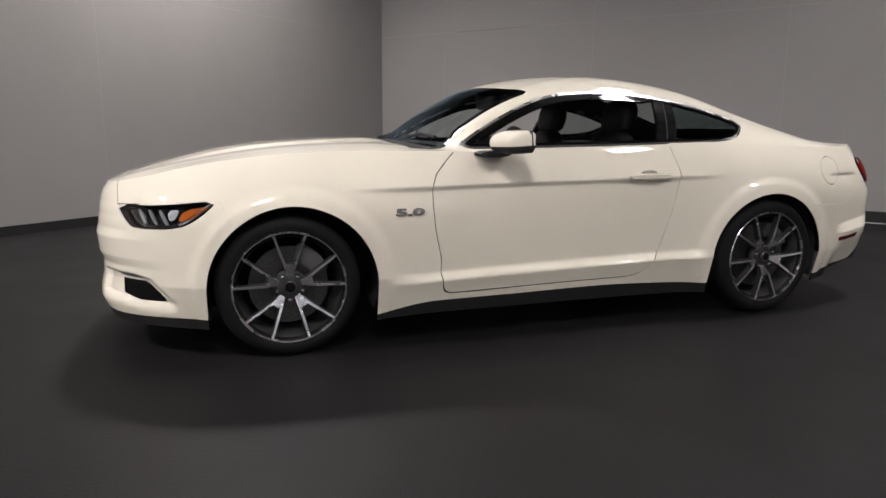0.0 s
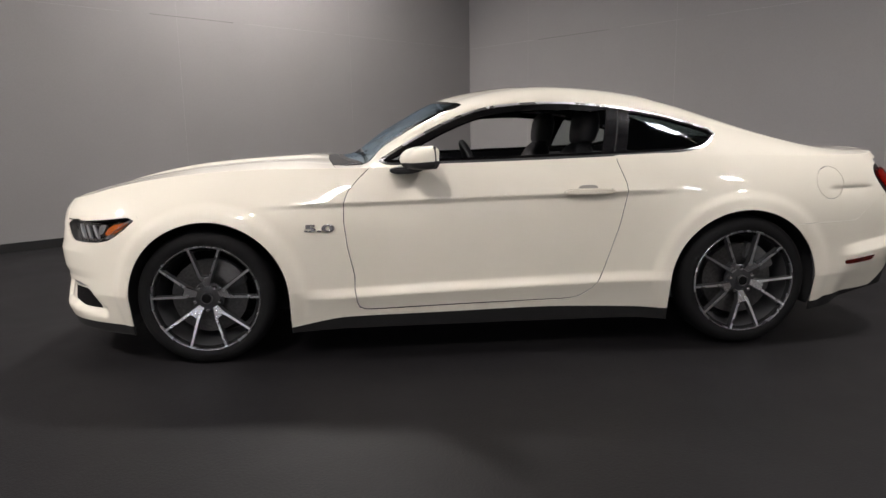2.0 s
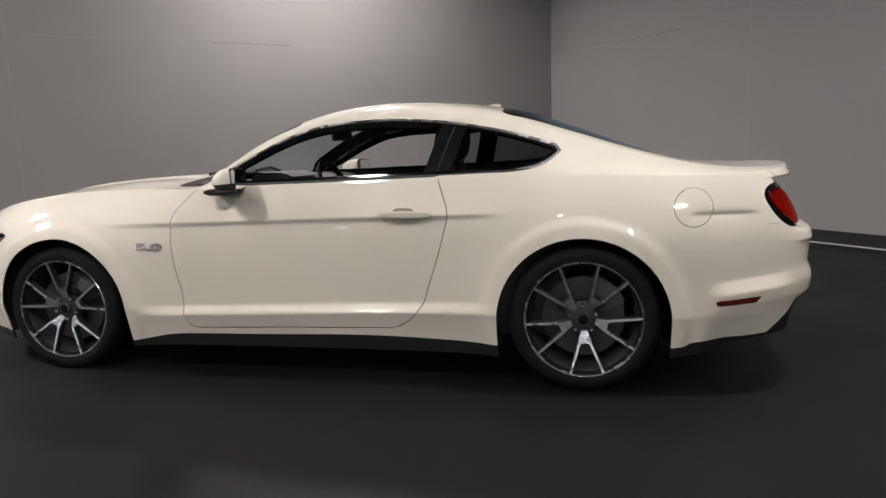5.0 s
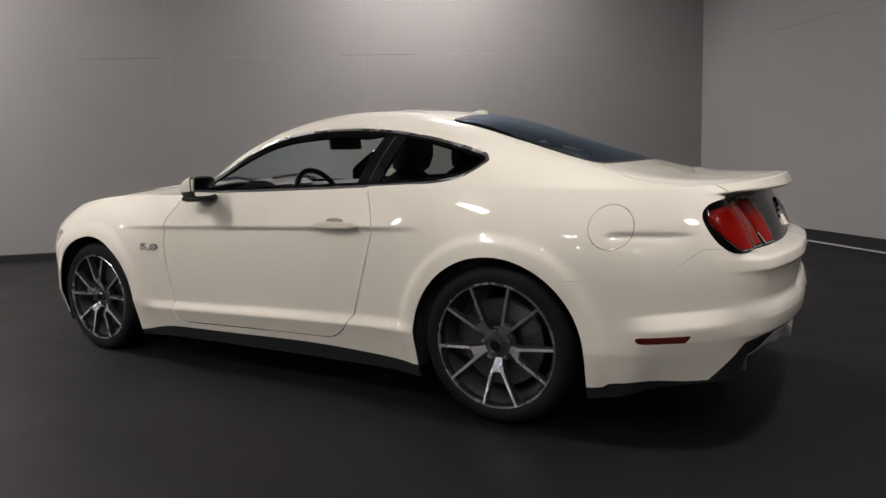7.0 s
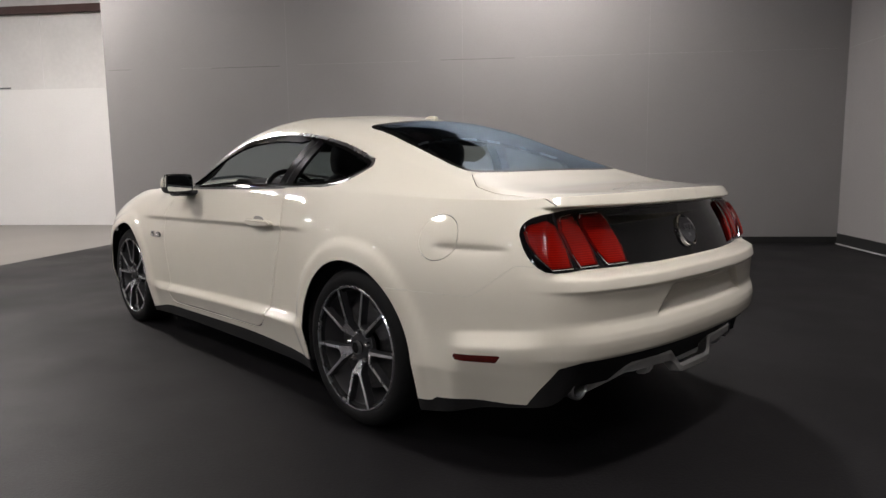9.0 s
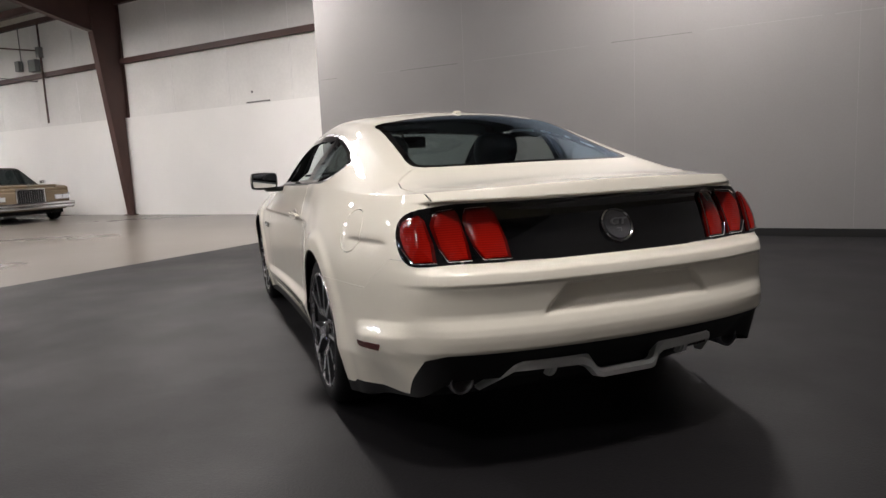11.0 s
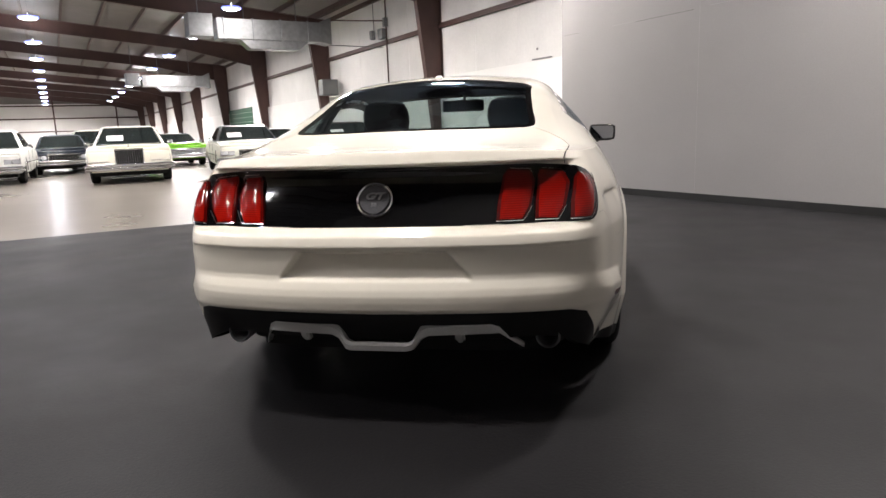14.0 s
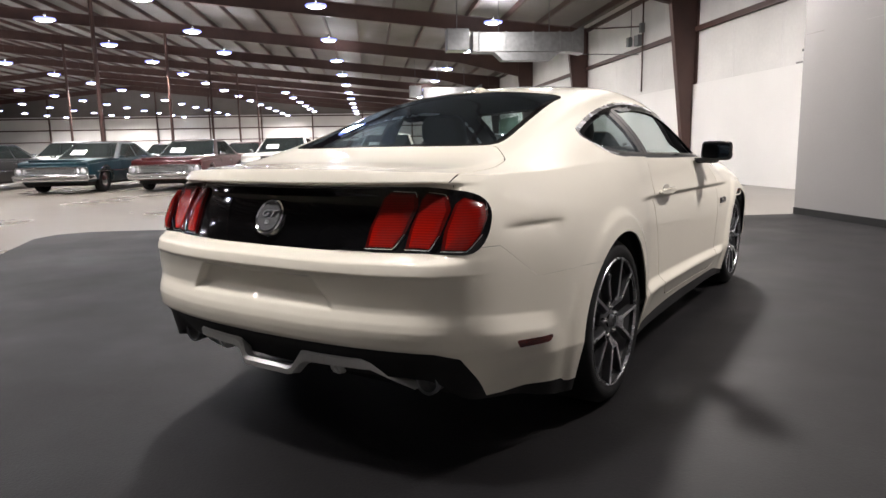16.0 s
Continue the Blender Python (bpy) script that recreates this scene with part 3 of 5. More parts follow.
def hall_frame(a):
    """Tapered wall column, knee and rafter of one steel frame, with its flanges."""
    frame_ob = empty("steel_frame", "brown painted steel frame with a tapered column", "steel frame", HALL_TURN @ Matrix.Translation((a, 0, 0)), "hall frames")
    w0, knee, deep = HALL_W + .02, 4.80, .80
    col = [(w0, 0), (w0 + .24, 0), (w0 + deep, knee), (w0 + deep, rafter_top(w0 + deep)), (w0, rafter_top(w0))]
    part("column_web", prism(col, .03, 0, "X"), BROWN_STEEL, frame_ob)
    lean = math.atan2(deep - .24, knee)
    part("column_flange", box(.20, .02, math.hypot(deep - .24, knee), 0), BROWN_STEEL, frame_ob, m=Matrix.Translation((0, w0 + (.24 + deep) / 2, knee / 2)) @ Matrix.Rotation(-lean, 4, "X"))
    part("column_flange", box(.20, .02, 5.6), BROWN_STEEL, frame_ob, m=Matrix.Translation((0, w0 + .01, 2.8)))
    part("base_plate", box(.28, .36, .025, .004), BROWN_STEEL, frame_ob, m=Matrix.Translation((0, w0 + .15, .0125)))
    part("stiffener", box(.18, .015, rafter_top(w0 + deep) - knee), BROWN_STEEL, frame_ob, m=Matrix.Translation((0, w0 + deep, (knee + rafter_top(w0 + deep)) / 2)))
    ws = [w0 + deep, -3.9, 8, RIDGE_W, 50, FAR_W]
    zs = [knee] + [roof_z(w) for w in ws[1:]]
    part("rafter_web", prism(list(zip(ws, zs)) + [(w, rafter_top(w)) for w in ws[::-1]], .03, 0, "X"), BROWN_STEEL, frame_ob)
    for top in (False, True):
        pts = [(w, rafter_top(w) - .02) if top else (w, z) for w, z in zip(ws, zs)]
        part("rafter_flange", prism(pts + [(w, z + .02) for w, z in pts[::-1]], .20, 0, "X"), BROWN_STEEL, frame_ob)
    return frame_ob


for a in FRAMES_A:
    hall_frame(a)
for k in range(53):
    w = HALL_W + .5 + 1.5 * k
    z = rafter_top(w)
    slab("purlin", block(-30, FAR_A, w - .042, w + .042, z, z + .20), BROWN_STEEL, "brown steel roof purlin", "beam")
for a, w in ((23.3, 11.5), (32.7, 11.5), (42.1, 11.5), (51.5, 11.5), (32.7, 20.5), (42.1, 20.5), (23.3, 27), (32.7, 30), (60.9, 11.5)):
    post = empty("hall_post", "slim brown steel pipe post under a rafter", "post", HALL_TURN @ Matrix.Translation((a, w, 0)), "hall posts")
    part("pipe", tube([(0, 0, .02), (0, 0, roof_z(w))], .08, 12), BROWN_STEEL, post, "", True)
    part("foot_plate", box(.34, .34, .02, .003), BROWN_STEEL, post, m=Matrix.Translation((0, 0, .01)))


# high-bay lamps: hanger, ballast, glowing lens and an added ring for its blue halo
LAMP_Z = 5.60


def bay_lamp(w):
    """One lamp hung from the roof over w."""
    lamp = empty("high_bay_lamp", "hanging high-bay lamp with a bright white lens", "ceiling lamp", group="high-bay lamps")
    part("lens", turned([(0, -.085), (.15, -.080), (.24, -.055), (.285, -.015), (.28, .015), (.20, .030), (0, .035)], 20, "Z"), LAMP_GLOW, lamp, "glowing white lens bowl", True)
    part("lens_halo", turned([(.268, -.048), (.325, -.030), (.345, .0), (.325, .028), (.276, .026)], 20, "Z"), HALO_GLOW, lamp, "bluish glowing rim", True)
    part("ballast", turned([(0, .20), (.025, .20), (.035, .18), (.035, .035), (0, .035)], 14, "Z"), IRON, lamp, "", True)
    part("hanger", tube([(0, 0, .29), (0, 0, rafter_top(w) + .1 - LAMP_Z)], .003, 6), GREY_PAINT, lamp)
    return lamp


rows = [(-3.6, 21.1, 7.4, -2, 8), (2.7, 18.3, 6.8, -3, 10), (7.75, 23.0, 5.7, -4, 10), (12.0, 20.6, 5.65, -3, 12), (19.1, 21.5, 5.25, -3, 12), (25.8, 20.5, 5.3, -2, 13), (32.5, 24.0, 5.3, -1, 12), (39.5, 24.0, 5.2, 0, 12)]
for n, (w, a0, step, k0, k1) in enumerate(rows):
    first = None
    for k in range(k0, k1 + 1):
        a = a0 + step * k
        m = HALL_TURN @ Matrix.Translation((a, w, LAMP_Z))
        if first is None:
            first = bay_lamp(w)
            first.matrix_basis = m
        elif n == 2 and 2 <= k <= 4:
            continue  # unlit stretch of this row
        else:
            copy_thing(first, m)
        if n == 0 and k == k0:
            booth_lamp = first
        if a < 34 and w < 21:
            area_lamp("bay_light", hall(a, w, LAMP_Z - .20), .62, .62, (850 if (n, k) == (0, -2) else 530 if n == 0 else 170 if (n, k) == (1, -3) else 330) * LAMP_POWER, wide=170 if n == 0 else 128)
        elif k % 2 == 0:
            area_lamp("bay_light", hall(a, w, LAMP_Z - .20), .62, .62, 1000 * LAMP_POWER, wide=165)
# the lamps over the booth itself
copy_thing(booth_lamp, HALL_TURN @ Matrix.Translation((-1.3, -3.6, LAMP_Z)))
area_lamp("bay_light", hall(-1.3, -3.6, LAMP_Z - .20), .62, .62, 330 * LAMP_POWER)

# air handler, duct and hangers
unit = empty("air_duct", "galvanised sheet metal air duct hung from the roof", "duct", HALL_TURN @ Matrix.Translation((18, 0, 0)))
part("end_box", box(.66, .72, .68, .015, at=(0, -1.82, 4.46)), GALVANISED, unit, "square galvanised end box")
part("trunk", box(.60, 3.3, .62, .01, at=(0, -3.95, 4.38)), GALVANISED, unit, "long rectangular duct")
for w in (-2.5, -3.4, -4.3, -5.2):
    part("flange", box(.66, .03, .68, .004, at=(0, w, 4.38)), GALVANISED, unit)
part("outlet", prism([(-3.0, 4.07), (-5.2, 4.07), (-4.9, 3.80), (-3.3, 3.80)], .5, .01, "X"), GALVANISED, unit, "tapered outlet below the duct")
part("transition", prism([(-5.6, 4.69), (-6.0, 4.88), (-6.0, 4.0), (-5.6, 4.07)], .6, .01, "X"), GALVANISED, unit)
for w in (-1.82, -3.2, -4.9):
    part("hanger_rod", tube([(0, w, 4.7), (0, w, rafter_top(w) + .05)], .015, 6), GREY_PAINT, unit)
copy_thing(unit, HALL_TURN @ Matrix.Translation((38, 0, 0)))
pipe = empty("wall_conduit", "dark upright conduit with switch boxes", "conduit", HALL_TURN @ Matrix.Translation((17.35, HALL_W, 0)))
part("riser", tube([(0, .14, 2.72), (0, .14, 5.6)], .028, 8), BROWN_STEEL, pipe, "", True)
part("riser", tube([(1.05, .12, 4.3), (1.05, .12, 5.6)], .016, 8), GREY_PAINT, pipe, "", True)
part("switch_box", box(.36, .16, .34, .01, at=(.42, .12, 4.42)), GREY_PAINT, pipe)
part("switch_box", box(.20, .14, .30, .01, at=(1.20, .12, 4.48)), GREY_PAINT, pipe)
part("switch_box", box(.16, .14, .30, .01, at=(-.02, .18, 4.75)), GREY_PAINT, pipe)
part("arm", tube([(0, .14, 4.80), (.4, .9, 4.82), (.9, 2.2, 4.86)], .022, 6), BROWN_STEEL, pipe)
part("arm", tube([(.3, .14, 3.95), (.6, .9, 4.0), (.9, 2.2, 4.05)], .014, 6), GREY_PAINT, pipe)
heater = empty("wall_heater", "grey heater cabinet hung beside a steel column", "heater", HALL_TURN @ Matrix.Translation((22.0, HALL_W + .60, 2.59)))
part("cabinet", box(.50, .66, .62, .02, at=(0, 0, .31)), GREY_PAINT, heater)
part("cabinet_door", box(.02, .54, .50, .008, at=(-.262, 0, .31)), GREY_PAINT, heater)
for z in (.12, .52):
    part("bracket", box(1.06, .04, .04, .004, at=(.78, -.20, z)), BROWN_STEEL, heater)
GREEN = material("green_board", (.035, .10, .06), .6, stain=.2)
board = empty("green_door", "dark green closed roller door in the hall wall", "door", HALL_TURN @ Matrix.Translation((38.9, HALL_W + .11, 0)))
for k in range(10):
    part("slat", box(5.9, .03, .27, .006, at=(0, 0, .14 + .28 * k)), GREEN, board)

# ---------------------------------------------------------------- coupe: panels
coupe = empty("coupe", "cream white two-door fastback coupe with black tail panel", "car")
sheet = body_sheet()
Q = np.linspace(0, 20, 2001)
REACH = np.r_[0, np.cumsum(np.hypot(np.diff(catmull(PLAN_X, Q)), np.diff(catmull(PLAN_Y, Q))))]
REACH = REACH[-1] - REACH  # metres round the plan from the middle of the tail


def reach(s):
    return np.interp(s, Q, REACH)


def station(r):
    """The station that lies r metres round the plan from the middle of the tail."""
    return np.interp(-np.asarray(r, float), -REACH, Q)


def lower(fn):
    """A line that counts on the lower body only."""
    return lambda x, y, z, s, v: np.where(v < 1e-6, fn(x, y, z, s, v), 1.0)


def outline_in_side(points, rounds=0):
    pts = smooth_outline(points, rounds)
    return lambda x, y, z, s, v: polygon_distance(x, z, pts)


def panel(name, faces, mat, label="", pair=False, depth=0.0, thick=.005, parent=None, right_only=()):
    """Both halves of a panel: one welded mesh, or a left and a right one."""
    co = np.array(sheet.co)
    mirrored = co * (1, -1, 1)
    obs = []
    if pair:
        obs = [from_arrays(name, co, faces, mat, parent or coupe, label), from_arrays(name, mirrored, [f[::-1] for f in faces], mat, parent or coupe, label)]
    else:
        n = len(co)
        middle = np.abs(co[:, 1]) < 1e-6
        both = np.r_[co, mirrored]
        other = [i if middle[i] else i + n for i in range(n)]
        obs = [from_arrays(name, both, faces + [[other[i] for i in f][::-1] for f in faces + list(right_only)], mat, parent or coupe, label)]
    for ob in obs:
        if thick:
            so = ob.modifiers.new("thickness", "SOLIDIFY")
            so.thickness, so.offset = thick, -1
            if mat is PAINT:
                ob.data.materials.append(CLOTH)  # inside face
                so.material_offset = 1
    return obs


rest = sheet.faces
_, rest = sheet.cut(rest, lower(lambda x, y, z, s, v: arch_distance(x, z)))


def white_edge(s):
    """Height of the painted body's lower edge."""
    tail_edge = np.interp(reach(s), [0, .3, .70, .79, .86, .92, 1.0, 1.1, 1.25, 1.36], [.434, .437, .432, .41, .33, .258, .247, .243, .236, .222])
    return np.where(s > 14.2, tail_edge, pchip(STATIONS, WHITE_Z, s))


skirt, rest = sheet.cut(rest, lower(lambda x, y, z, s, v: z - white_edge(s)))

# tail panel with its rounded ends
tail_outline = smooth_outline([(-.5, .731), (.80, .731), (.850, .738), (.895, .775), (.927, .828), (.938, .862), (.925, .888), (.885, .909), (.80, .925), (.60, .934), (-.5, .938)], 1)
tail, rest = sheet.cut(rest, lower(lambda x, y, z, s, v: np.where(s > 12, polygon_distance(reach(s), z, tail_outline), 1)))
lamp_side = smooth_outline([(-2.112, .716), (-1.90, .722), (-1.655, .748), (-1.75, .665), (-1.84, .618), (-2.03, .612), (-2.065, .635)], 1)
headlamp, rest = sheet.cut(rest, lower(lambda x, y, z, s, v: np.where(s < 8, polygon_distance(x, z, lamp_side), 1)))
fog_side = [(-2.105, .368), (-2.0, .370), (-1.978, .360), (-1.897, .276), (-2.03, .274), (-2.105, .298)]
fog, rest = sheet.cut(rest, lower(lambda x, y, z, s, v: np.where((s < 8) & (y > .45), polygon_distance(x, z, fog_side), 1)))
slit_side = [(-2.125, .394), (-2.06, .394), (-2.0, .379), (-2.08, .376), (-2.12, .381)]
slit, rest = sheet.cut(rest, lower(lambda x, y, z, s, v: np.where((s < 8) & (y > .45), polygon_distance(x, z, slit_side), 1)))
grille_f = lambda x, y, z, s, v: np.where(s < 5, polygon_distance(y, z, [(-.5, .61), (.26, .61), (.31, .66), (.28, .705), (-.5, .715)]), 1)
grille, rest = sheet.cut(rest, lower(grille_f))
mark_side = [(1.912, .424), (2.115, .444), (2.090, .414), (1.930, .400)]
marker, rest = sheet.cut(rest, lower(lambda x, y, z, s, v: np.where(s > 12, polygon_distance(x, z, mark_side), 1)))
fuel, rest = sheet.groove(rest, lower(lambda x, y, z, s, v: np.hypot(x - 1.823, z - .831) - .082), .0013)
fuel_strip = sheet.strip

door_side = [(-.52, 1.3), (-.545, .958), (-.60, .905), (-.655, .845), (-.676, .79), (-.678, .70), (-.664, .57), (-.634, .43), (-.636, .36), (-.622, .276), (-.606, .257), (-.57, .251), (.44, .272), (.50, .282), (.565, .325), (.622, .40), (.70, .63), (.746, .80), (.742, .85), (.70, .965), (.69, 1.3)]
door_f = outline_in_side(door_side)
door, rest = sheet.groove(rest, lower(lambda x, y, z, s, v: door_f(x, y, z, s, v) * (1 - .5 * ramp(.30, .28, z))), .0022)
nose_side = [(-3, 0), (-3, .9), (-2.118, .9), (-2.106, .715), (-1.66, .747), (-1.60, .60), (-1.5, 0)]
nose_f = outline_in_side(nose_side)
nose, rest = sheet.groove(rest, lambda x, y, z, s, v: nose_f(x, y, z, s, v) * np.where(x < -2.0, .5, 8), .0012)
rear_side = [(1.4, -1), (1.4, .628), (1.985, .634), (2.14, .752), (3, .752), (3, -1)]
rear, rest = sheet.groove(rest, lower(outline_in_side(rear_side)), .0004)

# over the top
hood_f = lambda x, y, z, s, v: np.where(v > 0, np.maximum(x + .80 - .07 * (y / .7) ** 2, .012 - v), 1.0)
hood, rest = sheet.groove(rest, hood_f, .0016)
fender, rest = sheet.cut(rest, lambda x, y, z, s, v: np.where(v < .02, x + .60, 1.0))
cowl_f = lambda x, y, z, s, v: np.maximum(np.maximum(x + .75 - .13 * (y / .66) ** 2, y - .70), np.where(v > .34, -1, 1))
cowl, rest = sheet.cut(rest, cowl_f)
screen_f = lambda x, y, z, s, v: np.maximum(np.maximum(-(x + .75 - .13 * (y / .66) ** 2), x + .17 - .32 * y * y), .535 - .25 * ramp(-.48, -.64, x) - v)
screen, rest = sheet.cut(rest, screen_f)
side_glass = smooth_outline([(-.545, .963), (-.2, .967), (.3, .976), (.74, .988), (1.0, .997), (1.12, 1.010), (1.20, 1.035), (1.285, 1.108), (1.10, 1.167), (.95, 1.207), (.7, 1.252), (.42, 1.274), (.15, 1.262), (0, 1.236), (-.14, 1.185), (-.28, 1.118), (-.4, 1.053)], 1)
dlo_f = lambda x, y, z, s, v: np.where((v > 0) & (v < .62), polygon_distance(x, z, side_glass), 1.0)
dlo, rest = sheet.cut(rest, dlo_f)
back_plan = smooth_outline([(.955, -.5), (.955, .44), (.985, .518), (1.10, .508), (1.45, .53), (1.60, .548), (1.69, .54), (1.715, .42), (1.735, .2), (1.735, -.5)], 1)
back, rest = sheet.cut(rest, lambda x, y, z, s, v: np.where(v > .3, polygon_distance(x, y, back_plan), 1.0))
deck_plan = [(1.70, -.9), (1.70, .55), (1.755, .60), (1.83, .66), (1.95, .685), (2.15, .672), (2.30, .640), (2.7, .640), (2.7, -.9)]
deck, rest = sheet.groove(rest, lambda x, y, z, s, v: np.where(z > .93, polygon_distance(x, y, deck_plan), 1.0), .0018)

panel("body", rest, PAINT, "glossy cream roof, pillars and rear quarters", right_only=fuel + fuel_strip)
panel("hood", hood, PAINT)
panel("front_bumper", nose, PAINT)
panel("rear_bumper", rear, PAINT)
panel("trunk_lid", deck, PAINT, "cream trunk lid with a low lip spoiler")
fenders = panel("fender", fender, PAINT, pair=True)
doors = panel("door", door, PAINT, pair=True)
co_half = np.array(sheet.co)
fuel_door = from_arrays("fuel_door", co_half, fuel, PAINT, coupe, "round flush fuel door")
fuel_door.modifiers.new("thickness", "SOLIDIFY").thickness = .004
panel("side_skirt", skirt, GAP_BLACK, "matt black lower trim", thick=.01)
tail_panel = panel("tail_panel", tail, GLOSS_BLACK, "gloss black panel between the tail lamps")[0]
panel("grille", grille, TRIM_BLACK, "black grille opening")
panel("side_marker", marker, RED_DARK, "dark red side marker", pair=True)
panel("fog_recess", fog, GLOSS_BLACK, "black fog lamp recess", pair=True)
panel("turn_signal", slit, LIGHT_BAR, "slim clear turn signal", pair=True)
panel("cowl", cowl, GAP_BLACK, "black cowl below the windscreen")
border, screen = sheet.cut(screen, lambda *a: -.03 - screen_f(*a))
panel("windscreen_border", border, GLOSS_BLACK)
for ob in panel("windscreen", screen, SCREEN, "clear tinted windscreen", thick=0):
    ob.visible_shadow = False
back_f = lambda x, y, z, s, v: polygon_distance(x, y, back_plan)
border, back = sheet.cut(back, lambda *a: -.028 - back_f(*a))
panel("rear_window_border", border, GLOSS_BLACK)
for ob in panel("rear_window", back, REAR_GLASS, "tinted rear window", thick=0):
    ob.visible_shadow = False
chrome_strip, dlo = sheet.cut(dlo, lambda *a: -.012 - dlo_f(*a))
chrome_strip, belt_strip = sheet.cut(chrome_strip, lambda x, y, z, s, v: .963 + .0236 * (x + .545) + .014 - z)
black_strip, dlo = sheet.cut(dlo, lambda x, y, z, s, v: -.025 - .020 * ramp(1.0, 1.06, z - .03 * x) * (1 - ramp(.60, .70, x)) - dlo_f(x, y, z, s, v))
pillar_line = lambda x, y, z, s, v: x - .660 - .30 * (z - .98)
_, behind = sheet.cut(dlo,  # the door windows are wound down
                      lambda *a: pillar_line(*a) + .040)
pillar, behind = sheet.cut(behind, lambda *a: pillar_line(*a) - .020)
pillar_gap, behind = sheet.cut(behind, lambda *a: pillar_line(*a) - .027)
applique, quarter_glass = sheet.cut(behind, lambda *a: pillar_line(*a) - .085)
panel("window_trim", chrome_strip, ALLOY, "bright chrome window surround", pair=True, thick=.008)
panel("belt_strip", belt_strip, TRIM_BLACK, pair=True, thick=.008)
panel("window_frame", black_strip, GLOSS_BLACK, pair=True, thick=.012)
panel("door_pillar", pillar, PILLAR_BLACK, pair=True, thick=.02)
panel("pillar_gap", pillar_gap, GAP_BLACK, pair=True, thick=.006)
panel("pillar_applique", applique, PILLAR_BLACK, pair=True, thick=.015)
for ob in panel("quarter_window", quarter_glass, DARK_GLASS, "dark tinted quarter window", pair=True, thick=0):
    ob.visible_shadow = False


# ---------------------------------------------------------------- coupe: patches laid on the surface
def patch(name, outline, tilt, bulge, mat, parent, label="", side=-1, steps=14, thick=.01, power=4):
    """A pad over an outline of (metres round the tail, height), raised from the surface and tilted across."""
    out = np.asarray(outline, float)
    cen = out.mean(0)
    slant = out[:, 0] - .62 * (out[:, 1] - .83)
    low, high = slant.min(), slant.max()
    rings, faces, co = 8, [], []
    n = len(out)
    for k in range(rings + 1):
        q = k / rings
        pts = cen + (out - cen) * q
        st = station(pts[:, 0])
        across = np.clip((pts[:, 0] - .62 * (pts[:, 1] - .83) - low) / (high - low), 0, 1)
        lift = tilt[0] + (tilt[1] - tilt[0]) * across + bulge * (1 - q**power)
        p = shell(st, pts[:, 1]) + normal_of(st, pts[:, 1]) * lift[:, None]
        co += [tuple(c) for c in p]
    st = station(out[:, 0])
    co += [tuple(c) for c in shell(st, out[:, 1]) - normal_of(st, out[:, 1]) * thick]
    for k in range(rings + 1):
        for i in range(n):
            j = (i + 1) % n
            a, b = k * n, (k + 1) * n
            faces.append([a + i, b + i, b + j, a + j])
    co = np.array(co) * (1, -side, 1)
    ob = from_arrays(name, co, [f[::-1] for f in faces] if side < 0 else faces, mat, parent, label)
    me = ob.data
    bm = bmesh.new()
    bm.from_mesh(me)
    bmesh.ops.remove_doubles(bm, verts=bm.verts[:], dist=1e-6)
    bmesh.ops.recalc_face_normals(bm, faces=bm.faces)
    bm.to_mesh(me)
    bm.free()
    me.set_sharp_from_angle(angle=radians(50))
    return ob


def rail_on(name, path, lift, radius, mat, parent, side, closed=False):
    """A thin bar along a path of (metres round the tail, height)."""
    p = np.asarray(path, float)
    st = station(p[:, 0])
    pts = (shell(st, p[:, 1]) + normal_of(st, p[:, 1]) * lift) * (1, -side, 1)
    return part(name, tube(pts, radius, 6, closed), mat, parent, smooth=True)


for side in (-1, 1):
    for low_edge, right_edge, up_edge in (
            ([(.448, .744), (.545, .744)], [(.582, .785), (.624, .868)], [(.618, .908), (.518, .912), (.496, .890), (.460, .80)]),
            ([(.593, .744), (.690, .744)], [(.728, .785), (.770, .865)], [(.762, .903), (.664, .908), (.641, .886), (.605, .80)]),
            ([(.738, .744), (.812, .744)], [(.866, .788), (.903, .832)], [(.915, .860), (.898, .882), (.815, .896), (.789, .878), (.751, .80)])):
        shape = smooth_outline(np.repeat(np.array(low_edge + right_edge + up_edge), 2, 0) + np.tile([(0, 0), (.0004, 0)], (len(low_edge + right_edge + up_edge), 1)), 2)
        lamp = patch("tail_lamp", shape, (.012, .001), .003, RED_SMOKE, coupe, "smoked red tail lamp lens", side, thick=.02)
        mid = np.asarray(shape).mean(0)
        inner = (np.asarray(shape) - mid - (0, .001)) * (.84, .94) + mid - (.001, .001)
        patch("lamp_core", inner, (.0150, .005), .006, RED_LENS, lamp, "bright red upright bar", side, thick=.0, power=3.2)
        (r0, z0), (r1, z1) = low_edge
        rail_on("lamp_trim", [(r0 - .002, z0 - .003), (r1 + .002, z1 - .003), (r1 + .014, z1 + .008), (right_edge[0][0] + .004, right_edge[0][1])], .010, .0016, CHROME, lamp, side)
        rail_on("lamp_trim", [(right_edge[1][0] - .006, right_edge[1][1] + .026), (up_edge[0][0] - .008, up_edge[0][1] + .003), (up_edge[1][0] + .010, up_edge[1][1] + .003)], .010, .0015, CHROME, lamp, side)
rail_on("lower_trim", [(r, .7325) for r in np.linspace(.33, .47, 8)], .004, .002, CHROME, tail_panel, 1)
rail_on("lower_trim", [(r, .7325) for r in np.linspace(.33, .47, 8)], .004, .002, CHROME, tail_panel, -1)


